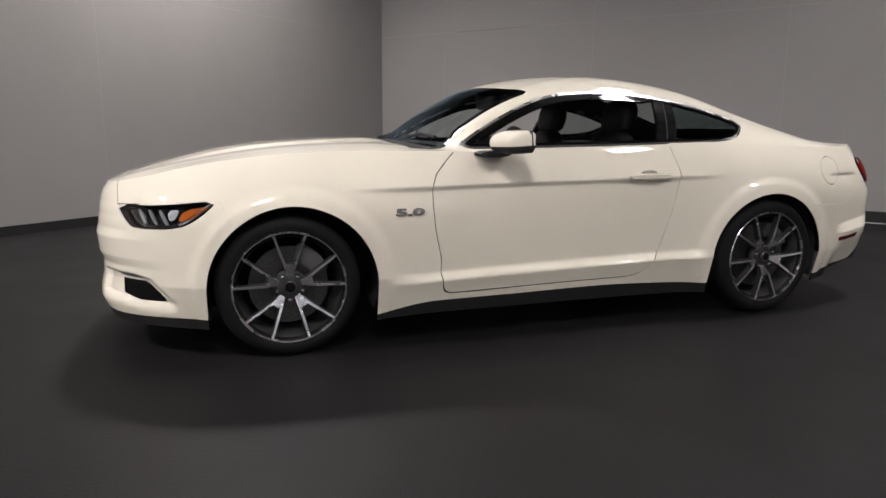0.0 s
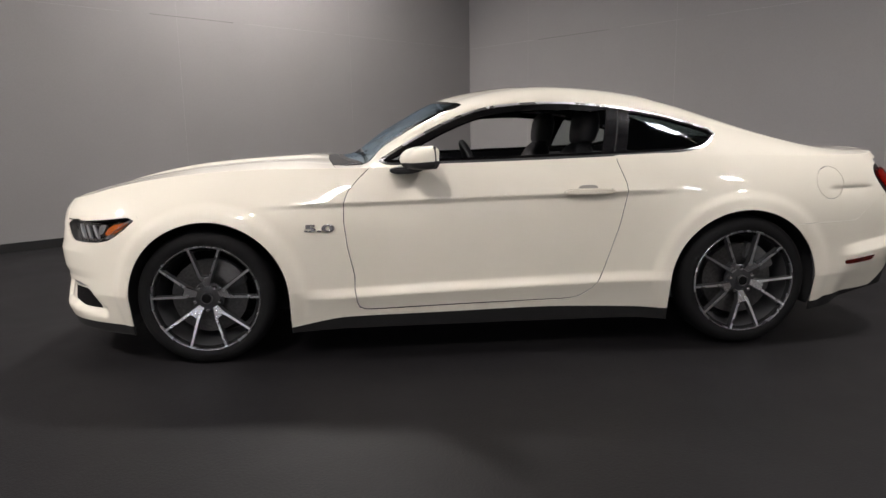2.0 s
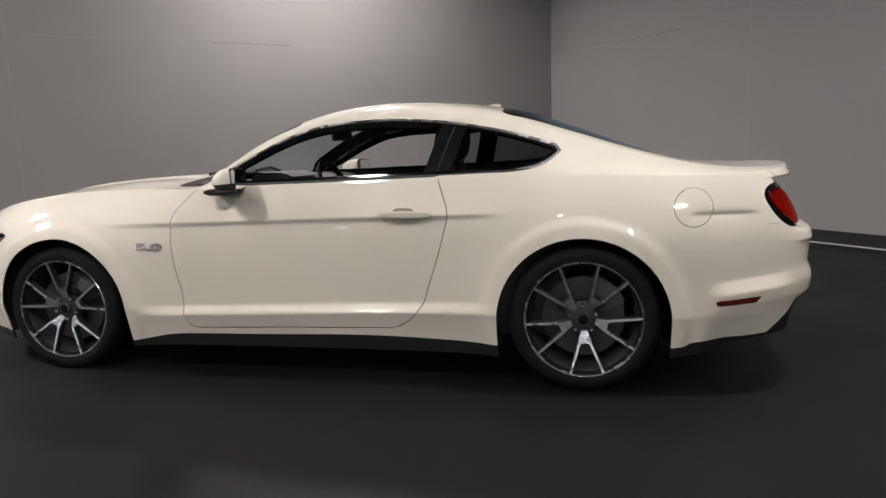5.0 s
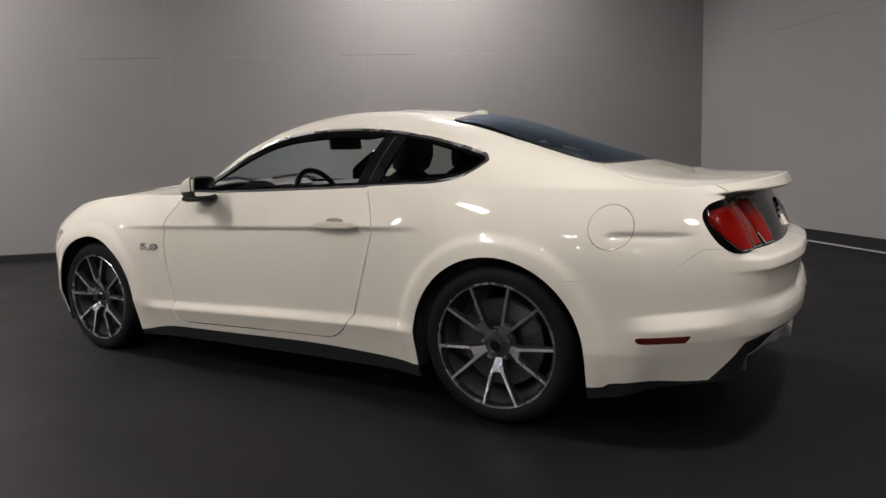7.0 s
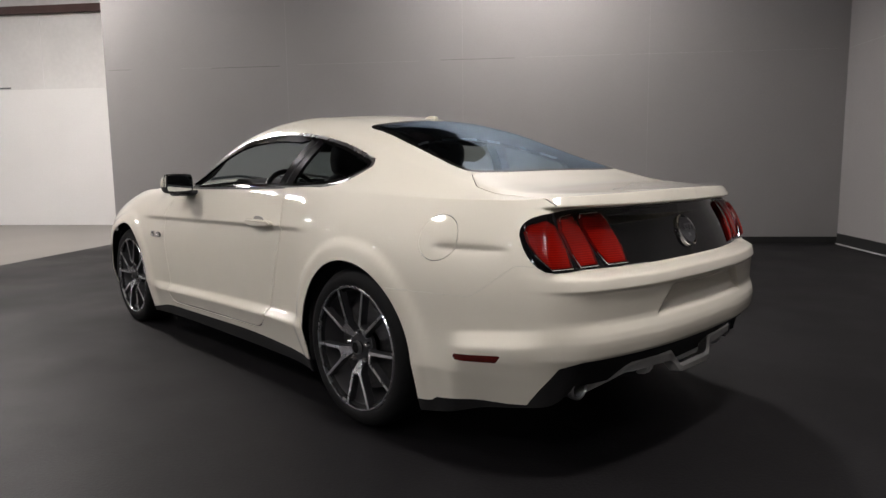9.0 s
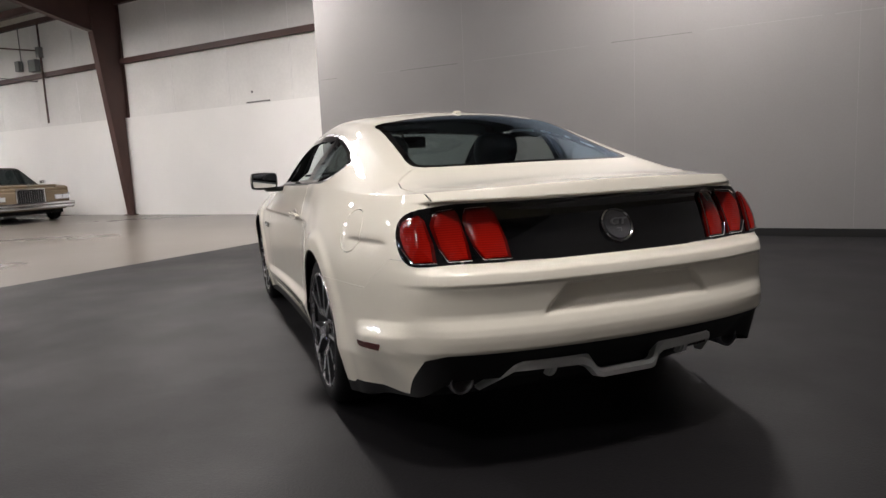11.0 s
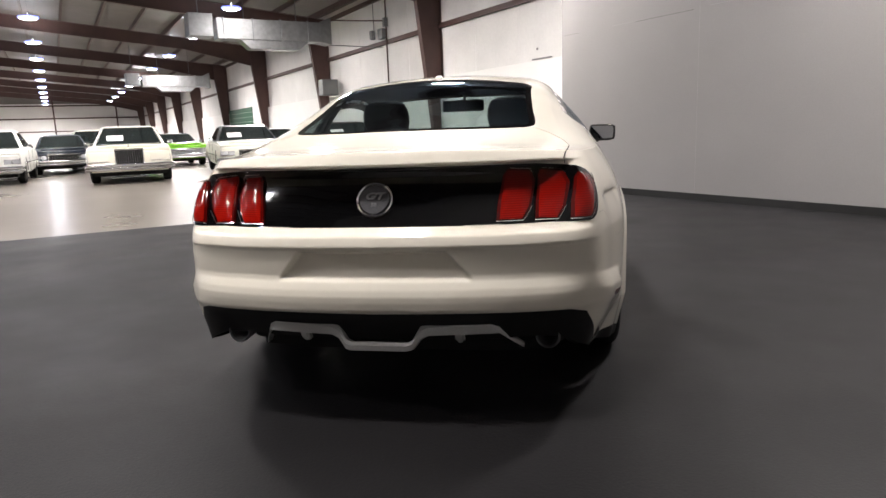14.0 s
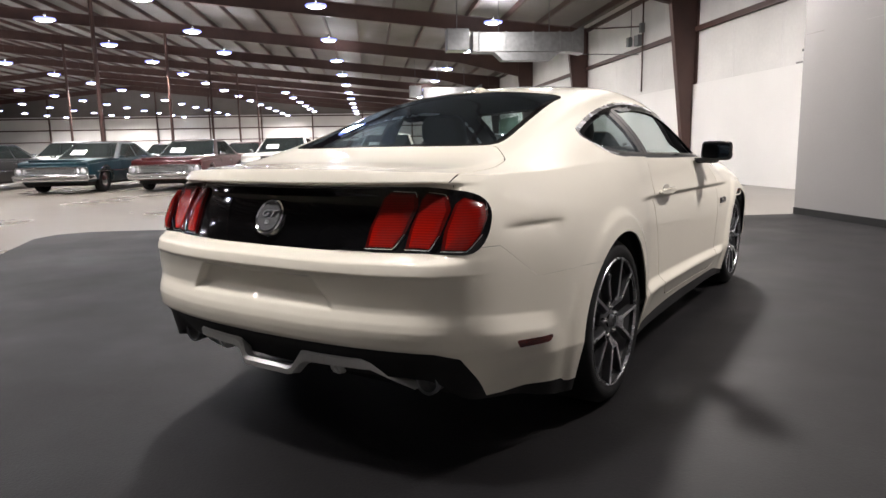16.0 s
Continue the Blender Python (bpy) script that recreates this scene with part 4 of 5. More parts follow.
def lettering(name, text, size, mat, m, parent, depth=.003, lean=0.0):
    """Raised letters as a mesh."""
    cu = bpy.data.curves.new(name, "FONT")
    cu.body, cu.size, cu.extrude, cu.align_x, cu.align_y = text, size, depth, "CENTER", "CENTER"
    cu.bevel_depth, cu.offset, cu.shear = depth * .3, size * .02, lean
    ob = new(name, cu)
    me = bpy.data.meshes.new_from_object(ob)
    bpy.data.objects.remove(ob)
    bpy.data.curves.remove(cu)
    me.materials.clear()
    me.materials.append(mat)
    ob = put(new(name, me), parent)
    ob.matrix_basis = m
    return ob


face = shell(np.array(20.0), np.array(.826))
EMBLEM_GREY = material("emblem_grey", (.085, .085, .09), .30, .4, grain=.2, scale=120)
EMBLEM_PALE = material("emblem_pale", (.22, .22, .23), .35, .7)
lean_back = pose(face[0] + .004, 0, .826, 64, 0, 90) @ Matrix.Scale(1.1, 4)
emblem = part("emblem", turned([(0, 0), (.048, 0), (.050, -.004), (.050, -.012)], 40, "Z"), EMBLEM_GREY, tail_panel, "round grey badge with raised letters", True, lean_back @ pose(0, 0, .006))
part("emblem_ring", turned([(.052, .004), (.056, .007), (.060, .004), (.061, -.012), (.052, -.012)], 40, "Z"), CHROME, tail_panel, "chrome badge ring", True, lean_back)
lettering("letters", "GT", .036, EMBLEM_PALE, lean_back @ pose(0, .009, .008) @ Matrix.Diagonal((1.25, .85, 1, 1)), tail_panel, .002, .25)
lettering("letters", "50", .018, EMBLEM_PALE, lean_back @ pose(0, -.020, .007), tail_panel, .001)
for side, ob in ((-1, fenders[0]), (1, fenders[1])):
    p = shell(at_x(-.797), np.array(.669))
    m = pose(-.797, side * (-p[1] + .004), .669, 90, 0, 0 if side < 0 else 180)
    lettering("badge_backing", "5.0", .072, TRIM_BLACK, m @ pose(0, 0, -.002) @ Matrix.Diagonal((1.66, .66, 1, 1)), ob, .003)
    lettering("badge", "5.0", .072, CHROME, m @ Matrix.Diagonal((1.62, .60, 1, 1)), ob, .005)


# ---------------------------------------------------------------- coupe: wheels
def wheel_meshes():
    """The meshes of one wheel, outside towards -y."""
    made = {}
    made["wheel"] = (turned([(.256, .010), (.250, .014), (.243, .03), (.238, .06), (.228, .09), (.226, .235), (.25, .245)], 72), RIM_GREY)
    made["tyre"] = (turned([(.243, .02), (.256, .006), (.272, -.004), (.296, -.006), (.315, .002), (.326, .014), (.333, .026), (.3365, .05), (.337, .09), (.337, .17), (.3365, .20), (.328, .228), (.30, .252), (.25, .245)], 72), RUBBER)
    made["rim_lip"] = (turned([(.266, .008), (.2655, .0), (.262, -.004), (.257, -.003), (.2545, .003), (.254, .014)], 96), LIP_ALLOY)
    return made


def spoke_outline(grow=0.0):
    def polar(r, a):
        return (r * math.cos(radians(a)), r * math.sin(radians(a)))
    g = grow
    half = [(.040, -.012 - g), (.070, -.0175 - g), (.104, -.0295 - g), polar(.2575, -17.7 - g * 240), polar(.2575, -15.3 + g * 240), (.121, -.0215 + g), (.110 + g * 2, -.015)]
    return half + [(a, -b) for a, b in half[::-1]]


def bend(bm):
    """Spokes sink towards the hub."""
    for v in bm.verts:
        r = math.hypot(v.co.x, v.co.z)
        v.co.y += .046 * (1 - min(1, max(0, (r - .04) / .2))) ** 2.4 - .012 * math.exp(-((r - .105) / .03) ** 2)
    return bm


WHEEL = {k: v for k, v in wheel_meshes().items()}
mesh_store = {}


def stored(name, make, mat, smooth=True):
    if name not in mesh_store:
        me = bpy.data.meshes.new(name)
        bm = make()
        bmesh.ops.recalc_face_normals(bm, faces=bm.faces)
        bm.to_mesh(me)
        bm.free()
        me.materials.append(mat)
        if smooth:
            me.shade_smooth()
            me.set_sharp_from_angle(angle=radians(35))
        mesh_store[name] = me
    return mesh_store[name]


def wheel(m, parent, first_stem):
    hub = put(new("wheel", stored("wheel", lambda: WHEEL["wheel"][0], RIM_GREY)), parent, "ten-spoke alloy wheel with machined edges")
    hub.matrix_basis = m
    put(new("tyre", stored("tyre", lambda: WHEEL["tyre"][0], RUBBER)), hub, "low-profile black tyre")
    put(new("rim_lip", stored("rim_lip", lambda: WHEEL["rim_lip"][0], LIP_ALLOY)), hub)
    for k in range(5):
        turn = Matrix.Rotation(radians(first_stem + 72 * k), 4, "Y").inverted()
        sp = put(new("spoke", stored("spoke", lambda: bend(bmesh_moved(prism(spoke_outline(.0025), .034, .003), .0185)), ALLOY_DARK)), hub)
        sp.matrix_basis = turn
        fc = put(new("spoke_face", stored("spoke_face", lambda: bend(bmesh_moved(prism(spoke_outline(-.0002), .004, .001), -.0005)), ALLOY)), hub, "machined bright spoke face")
        fc.matrix_basis = turn
        a = radians(first_stem + 36 + 72 * k)
        nut = put(new("lug_nut", stored("lug_nut", lambda: turned([(0, -.004), (.006, -.003), (.0105, .002), (.0125, .012), (.0125, .03)], 12), CHROME)), hub)
        nut.matrix_basis = Matrix.Translation((.061 * math.cos(a), .016, .061 * math.sin(a)))
    put(new("hub_disc", stored("hub_disc", lambda: turned([(0, .030), (.040, .030), (.070, .036), (.078, .041), (.078, .06)], 40), ALLOY_DARK)), hub)
    put(new("centre_cap", stored("centre_cap", lambda: turned([(0, .006), (.022, .008), (.026, .012), (.027, .032)], 32), GLOSS_BLACK)), hub, "black centre cap")
    put(new("cap_ring", stored("cap_ring", lambda: turned([(.0235, .0075), (.0255, .0065), (.0275, .010), (.0285, .022)], 32), RIM_GREY)), hub)
    put(new("brake_disc", stored("brake_disc", lambda: turned([(.07, .085), (.10, .08), (.185, .08), (.186, .085), (.186, .105), (.18, .108), (.07, .108)], 56), STEEL)), hub, "dull steel brake disc")
    put(new("caliper", stored("caliper", caliper_mesh, IRON)), hub, "dark iron brake caliper")
    return hub


def bmesh_moved(bm, dy):
    for v in bm.verts:
        v.co.y += dy
    return bm


def caliper_mesh():
    out = [(.20 * math.cos(a), .20 * math.sin(a)) for a in np.radians(np.linspace(20, 78, 9))]
    inn = [(.115 * math.cos(a), .115 * math.sin(a)) for a in np.radians(np.linspace(78, 20, 9))]
    return bmesh_moved(prism(out + inn, .07, .008), .085)


for x, y, z, first_stem in ((-1.366, .874, .332, 89), (1.358, .914, .337, -86)):
    wheel(pose(x, -y, z), coupe, first_stem)
    wheel(pose(x, y, z, 0, 0, 180), coupe, first_stem)


# ---------------------------------------------------------------- coupe: underside and cabin
def liner():
    bm = bmesh.new()
    rings = []
    for h in (.03, .36):
        rings.append([bm.verts.new((.405 * math.cos(a), h, .405 * math.sin(a))) for a in np.radians(np.linspace(-20, 200, 28))])
    for i in range(27):
        bm.faces.new((rings[0][i], rings[0][i + 1], rings[1][i + 1], rings[1][i]))
    bm.faces.new(rings[1])
    return bm


for x, y in ((-1.345, .875), (1.352, .905)):
    for side in (-1, 1):
        ob = part("wheel_liner", liner(), GAP_BLACK, coupe, smooth=True, m=pose(x, side * y, .335, 0, 0, 0 if side < 0 else 180))
        ob.modifiers.new("thickness", "SOLIDIFY").thickness = .006
tub = [(-2.1, .40), (-1.75, .62), (-1.74, .50), (-.94, .50), (-.90, .78), (.92, .80), (.95, .52), (1.76, .52), (1.78, .70), (2.0, .62), (2.05, .4)]
tub = tub + [(x, -y) for x, y in tub[::-1]]
part("underbody", prism(tub, .05, 0, "Z"), GAP_BLACK, coupe, "dark underbody", m=pose(0, 0, .20))
part("firewall", box(.04, 1.44, .74, .01), GAP_BLACK, coupe, m=pose(-.80, 0, .57))
part("trunk_floor", box(.62, 1.24, .03, 0), GAP_BLACK, coupe, m=pose(1.98, 0, .42))
part("trunk_wall", box(.04, 1.40, .72, .01), CLOTH, coupe, m=pose(1.22, 0, .55))
for side in (-1, 1):
    part("door_card", box(1.30, .05, .64, .02), PLASTIC, coupe, "dark moulded door card", m=pose(.05, side * .785, .58))
    part("rear_side_card", box(.60, .05, .74, .02), PLASTIC, coupe, m=pose(.98, side * .77, .60))
part("parcel_shelf", box(.62, 1.30, .03, .01), CLOTH, coupe, "dark parcel shelf", m=pose(1.46, 0, .95))
dash = [(-.78, .60), (-.78, .955), (-.62, .972), (-.38, .985), (-.22, .955), (-.17, .87), (-.20, .78), (-.30, .60)]
part("dashboard", prism(dash, 1.46, .02), PLASTIC, coupe, "dark moulded dashboard", smooth=True)
part("instrument_hood", prism([(-.42, .97), (-.36, 1.02), (-.20, 1.015), (-.14, .985), (-.20, .95)], .36, .015), PLASTIC, coupe, smooth=True, m=pose(0, -.37, 0))
part("steering_wheel", tube([(.178 * math.cos(a) * .38, .178 * math.sin(a), .178 * math.cos(a) * .92) for a in np.linspace(0, 2 * math.pi, 40, endpoint=False)], .016, 10, True), LEATHER, coupe, "black leather steering wheel", True, pose(.03, -.37, .90, 0, 0, 180))
part("steering_boss", box(.06, .12, .12, .025), PLASTIC, coupe, m=pose(.0, -.37, .90, 0, 22, 0))
for ang in (0, 180, 270):
    part("steering_spoke", box(.02, .13, .028, .006, at=(0, .10, 0)), SILVER, coupe, "silver steering wheel spoke", m=pose(.015, -.37, .90, 0, 22, 0) @ pose(0, 0, 0, ang))


def loft(sections, steps=20, power=.55):
    """Rounded rings of (x, z, half depth, half width) joined from the bottom to the top."""
    bm = bmesh.new()
    rings = []
    for x, z, hd, hw in sections:
        ring = []
        for k in range(steps):
            c, n = math.cos(2 * math.pi * k / steps), math.sin(2 * math.pi * k / steps)
            ring.append(bm.verts.new((x + hd * math.copysign(abs(c) ** power, c), hw * math.copysign(abs(n) ** power, n), z)))
        rings.append(ring)
    for p, q in zip(rings, rings[1:]):
        for k in range(steps):
            bm.faces.new((p[k], p[(k + 1) % steps], q[(k + 1) % steps], q[k]))
    bm.faces.new(rings[0][::-1])
    bm.faces.new(rings[-1])
    return bm


def seat(x, y):
    base = part("seat", box(.52, .50, .20, .06, 3), LEATHER, coupe, "black leather bucket seat", True, pose(x, y, .42))
    back = [(.12, .06, .09, .22), (.16, .20, .10, .25), (.20, .36, .09, .255), (.235, .48, .08, .24), (.255, .55, .07, .21), (.268, .60, .055, .155), (.275, .63, .03, .10)]
    part("backrest", loft(back), LEATHER, base, "", True)
    head = [(.285, .620, .035, .085), (.290, .645, .055, .125), (.300, .70, .062, .140), (.308, .76, .060, .135), (.312, .80, .048, .115), (.312, .818, .025, .075)]
    part("headrest", loft(head), LEATHER, base, "", True)
    for side in (-1, 1):
        part("headrest_post", tube([(.270, side * .06, .58), (.282, side * .06, .64)], .007), CHROME, base)
    return base


seat(.36, -.37)
seat(.29, .37)
part("seat", join(box(.46, 1.12, .18, .06, 3), box(.14, 1.12, .52, .05, 3, at=(.26, 0, .28))), LEATHER, coupe, "black rear bench seat", True, pose(.90, 0, .50, 0, 12))
part("rear_view_mirror", box(.035, .29, .080, .018, 3), PLASTIC, coupe, "dark rear-view mirror", True, pose(-.06, 0, 1.220, 0, -8))
part("mirror_stalk", tube([(-.10, 0, 1.24), (-.15, 0, 1.29)], .012), PLASTIC, coupe)

# door mirrors, handles, aerial, wipers
for side in (-1, 1):
    d = doors[0] if side < 0 else doors[1]
    sq = lambda q, p: math.copysign(abs(q) ** p, q)

    def mirror_form(cut_low, cut_high, grow):
        """A flattened, forward-tapering bowl between two heights."""
        bm = bmesh.new()
        bmesh.ops.create_uvsphere(bm, u_segments=32, v_segments=22, radius=1)
        for v in bm.verts:
            x, y, z = v.co
            z = min(max(sq(z, .5), cut_low), cut_high)
            v.co = ((sq(x, .7) * .082 if x < 0 else sq(x, .25) * .035) * grow, sq(y, .45) * .086 * grow, z * .056 * (grow if z > 0 else 1))
            v.co.x += (.055 if x < 0 else .012) * (y * side) + .012 * z
            if z > 0 and x < 0:
                v.co.z *= 1 - .45 * x * x
            if z < 0:
                v.co.x += .02 * -z * (1 if x < 0 else 0)
        return bm
    at_mirror = pose(-.285, side * .962, 1.002, 0, -4, side * -9)
    housing = part("mirror_cap", mirror_form(-.30, 1, 1), PAINT, d, "cream door mirror cap", True, at_mirror)
    part("mirror_underside", mirror_form(-1, -.28, .97), TRIM_BLACK, housing, "black mirror underside", True)
    part("mirror_bezel", prism(smooth_outline([(-.090, -.038), (-.078, -.056), (.076, -.055), (.090, -.040), (.092, .036), (.080, .053), (-.070, .056), (-.086, .044)], 1), .014, .004, "X"), TRIM_BLACK, housing, m=pose(.040, 0, 0))
    part("mirror_glass", prism(smooth_outline([(-.078, -.030), (-.068, -.046), (.066, -.045), (.078, -.032), (.080, .030), (.070, .043), (-.062, .046), (-.075, .036)], 1), .004, 0, "X"), MIRROR, housing, "mirror glass", m=pose(.053, 0, 0, 0, 5 if side < 0 else -2))
    part("mirror_base", prism([(-.455, 0), (-.43, .014), (-.30, .020), (-.28, .0), (-.33, -.014), (-.42, -.016)], .13, .008), TRIM_BLACK, d, "black mirror foot", True, pose(-.0, side * .872, .942))
    p = shell(at_x(.545), np.array(.822))
    hy = -p[1]
    part("handle_pocket", prism(smooth_outline([(-.050, -.012), (.050, -.012), (.046, .014), (-.046, .014)], 2), .004), POCKET, d, "shaded handle pocket", True, pose(.540, side * (hy + .004), .836))
    grip = prism(smooth_outline([(-.132, -.004), (-.118, .013), (-.060, .016), (.060, .016), (.118, .013), (.132, -.002), (.116, -.015), (0, -.018), (-.116, -.016)], 2), .020, .006)
    for v in grip.verts:
        v.co.y += side * (-.016 * (v.co.x / .13) ** 2)  # bowed outwards
    part("door_handle", grip, PAINT, d, "", True, pose(.545, side * (hy + .026), .819))
fin = prism(smooth_outline([(-.052, 0), (-.024, .015), (.012, .023), (.036, .021), (.05, 0)], 1), .034, .006)
part("aerial", fin, PAINT, coupe, "small cream roof aerial", True, pose(.87, 0, 1.337, 0, 6))
for y in (-.10, .42):
    part("wiper", tube([(-.66, y - .02, 1.00), (-.60, y - .30, 1.035), (-.585, y - .52, 1.02)], .009, 6), TRIM_BLACK, coupe, "black windscreen wiper", True)

# headlamps: dark bowl behind the lens, three slanted light bars, a projector and an amber wedge
def lamp_patch(name, outline, lift, mat, label, side, parent):
    out = smooth_outline(outline, 1)
    st = at_x(out[:, 0])
    top = shell(st, out[:, 1]) - normal_of(st, out[:, 1]) * lift
    low = shell(st, out[:, 1]) - normal_of(st, out[:, 1]) * (lift + .012)
    n = len(out)
    co = np.r_[top, low] * (1, -side, 1)
    faces = [list(range(n))] + [[i, (i + 1) % n, n + (i + 1) % n, n + i] for i in range(n)]
    ob = from_arrays(name, co, faces, mat, parent, label, False)
    return ob


co_now = np.array(sheet.co)
for side in (-1, 1):
    used = sorted({i for f in headlamp for i in f})
    deep = co_now.copy()
    st = np.array(sheet.extra)[used, 0]
    deep[used] = co_now[used] - normal_of(st, co_now[used][:, 2]) * .035
    if side > 0:
        deep = deep * (1, -1, 1)
    bowl = from_arrays("headlamp", deep, headlamp if side < 0 else [f[::-1] for f in headlamp], GLOSS_BLACK, coupe, "dark headlamp with three light bars")
    bowl.modifiers.new("thickness", "SOLIDIFY").thickness = .005
    for k in range(3):
        x = -2.040 + .05 * k
        lamp_patch("light_bar", [(x, .702), (x + .013, .704), (x + .052, .640), (x + .039, .634)], .018, LIGHT_BAR, "bright light bar", side, bowl)
    lamp_patch("projector", [(-1.885, .704), (-1.842, .709), (-1.842, .688), (-1.862, .660), (-1.888, .655)], .012, LAMP_CHROME, "projector lens", side, bowl)
    lamp_patch("amber_reflector", [(-1.818, .704), (-1.705, .725), (-1.745, .694), (-1.785, .664), (-1.846, .652)], .008, AMBER, "amber reflector", side, bowl)
    lamp_patch("lamp_edge", [(-1.668, .742), (-1.705, .722), (-1.778, .664), (-1.835, .634), (-1.842, .643), (-1.785, .676), (-1.716, .731)], .006, LAMP_CHROME, "bright chrome lamp edge", side, bowl)
    lens_co = co_now if side < 0 else co_now * (1, -1, 1)
    lens = from_arrays("lens", lens_co, headlamp if side < 0 else [f[::-1] for f in headlamp], LENS, bowl, "clear headlamp lens")
    lens.visible_shadow = False

# rear valance: silver diffuser bar, fins and tailpipes
half_bar = [(.512, .256, 2.20), (.470, .316, 2.273), (.432, .372, 2.333), (.405, .388, 2.349), (.30, .388, 2.363), (.178, .384, 2.373), (.152, .372, 2.377), (.124, .326, 2.389), (.105, .316, 2.391)]
bar = np.array(half_bar + [(-y, z, x) for y, z, x in half_bar[::-1]])
width = np.interp(np.abs(bar[:, 0]), [0, .11, .15, .40, .44, .512], [.028, .030, .044, .046, .026, .010])
diff = bmesh.new()
strips = []
for drop, back in ((0, 0), (.35, .012), (1, .010), (1.25, -.03), (.3, -.035)):
    strips.append([diff.verts.new((x + back, y, z - drop * w)) for (y, z, x), w in zip(bar, width)])
for a, b in zip(strips, strips[1:] + strips[:1]):
    for i in range(len(bar) - 1):
        diff.faces.new((a[i], a[i + 1], b[i + 1], b[i]))
diff.faces.new([r[0] for r in strips])
diff.faces.new([r[-1] for r in strips][::-1])
bmesh.ops.recalc_face_normals(diff, faces=diff.faces)
part("diffuser", diff, SILVER, coupe, "silver rear diffuser bar", True)
part("diffuser_plate", box(.05, .26, .10, .01), GAP_BLACK, coupe, m=pose(2.305, 0, .378))
part("valance", box(.04, 1.12, .12, .02), GAP_BLACK, coupe, "dark rear valance", m=pose(2.225, 0, .375))
for side in (-1, 1):
    part("diffuser_fin", prism(smooth_outline([(2.195, .376), (2.375, .376), (2.373, .326), (2.345, .300), (2.295, .302), (2.225, .344)], 1), .032, .009), SILVER, coupe, "", True, pose(0, side * .29, 0))
    pipe_end = part("tailpipe", turned([(.034, .12), (.034, -.02), (.040, -.03), (.043, -.02), (.043, .14)], 32), IRON, coupe, "round dark steel tailpipe", True, pose(2.236, side * .602, .308, 0, 0, 90))
    part("pipe_rim", turned([(.036, -.026), (.040, -.034), (.0455, -.028), (.0455, -.008)], 32), GALVANISED, pipe_end, "grey pipe rim", True)

# ---------------------------------------------------------------- parked cars in the hall
CAR_GLASS = material("car_window", (.016, .021, .021), .04, 0, 0, stain=.4, stain_scale=2.5, spec=.35)
PAPER = material("white_paper", (.82, .82, .82), .7, stain=.04)
OLD_CHROME = material("bumper_chrome", (.72, .73, .75), .14, 1, stain=.1, rough_var=.05)
HEAD_GLASS = material("headlamp_glass", (.75, .77, .80), .1, .5, .8)


def arc(cx, r, z0, n=10):
    return [(cx + r * math.cos(a), z0 + r * math.sin(a)) for a in np.linspace(0, math.pi, n)]


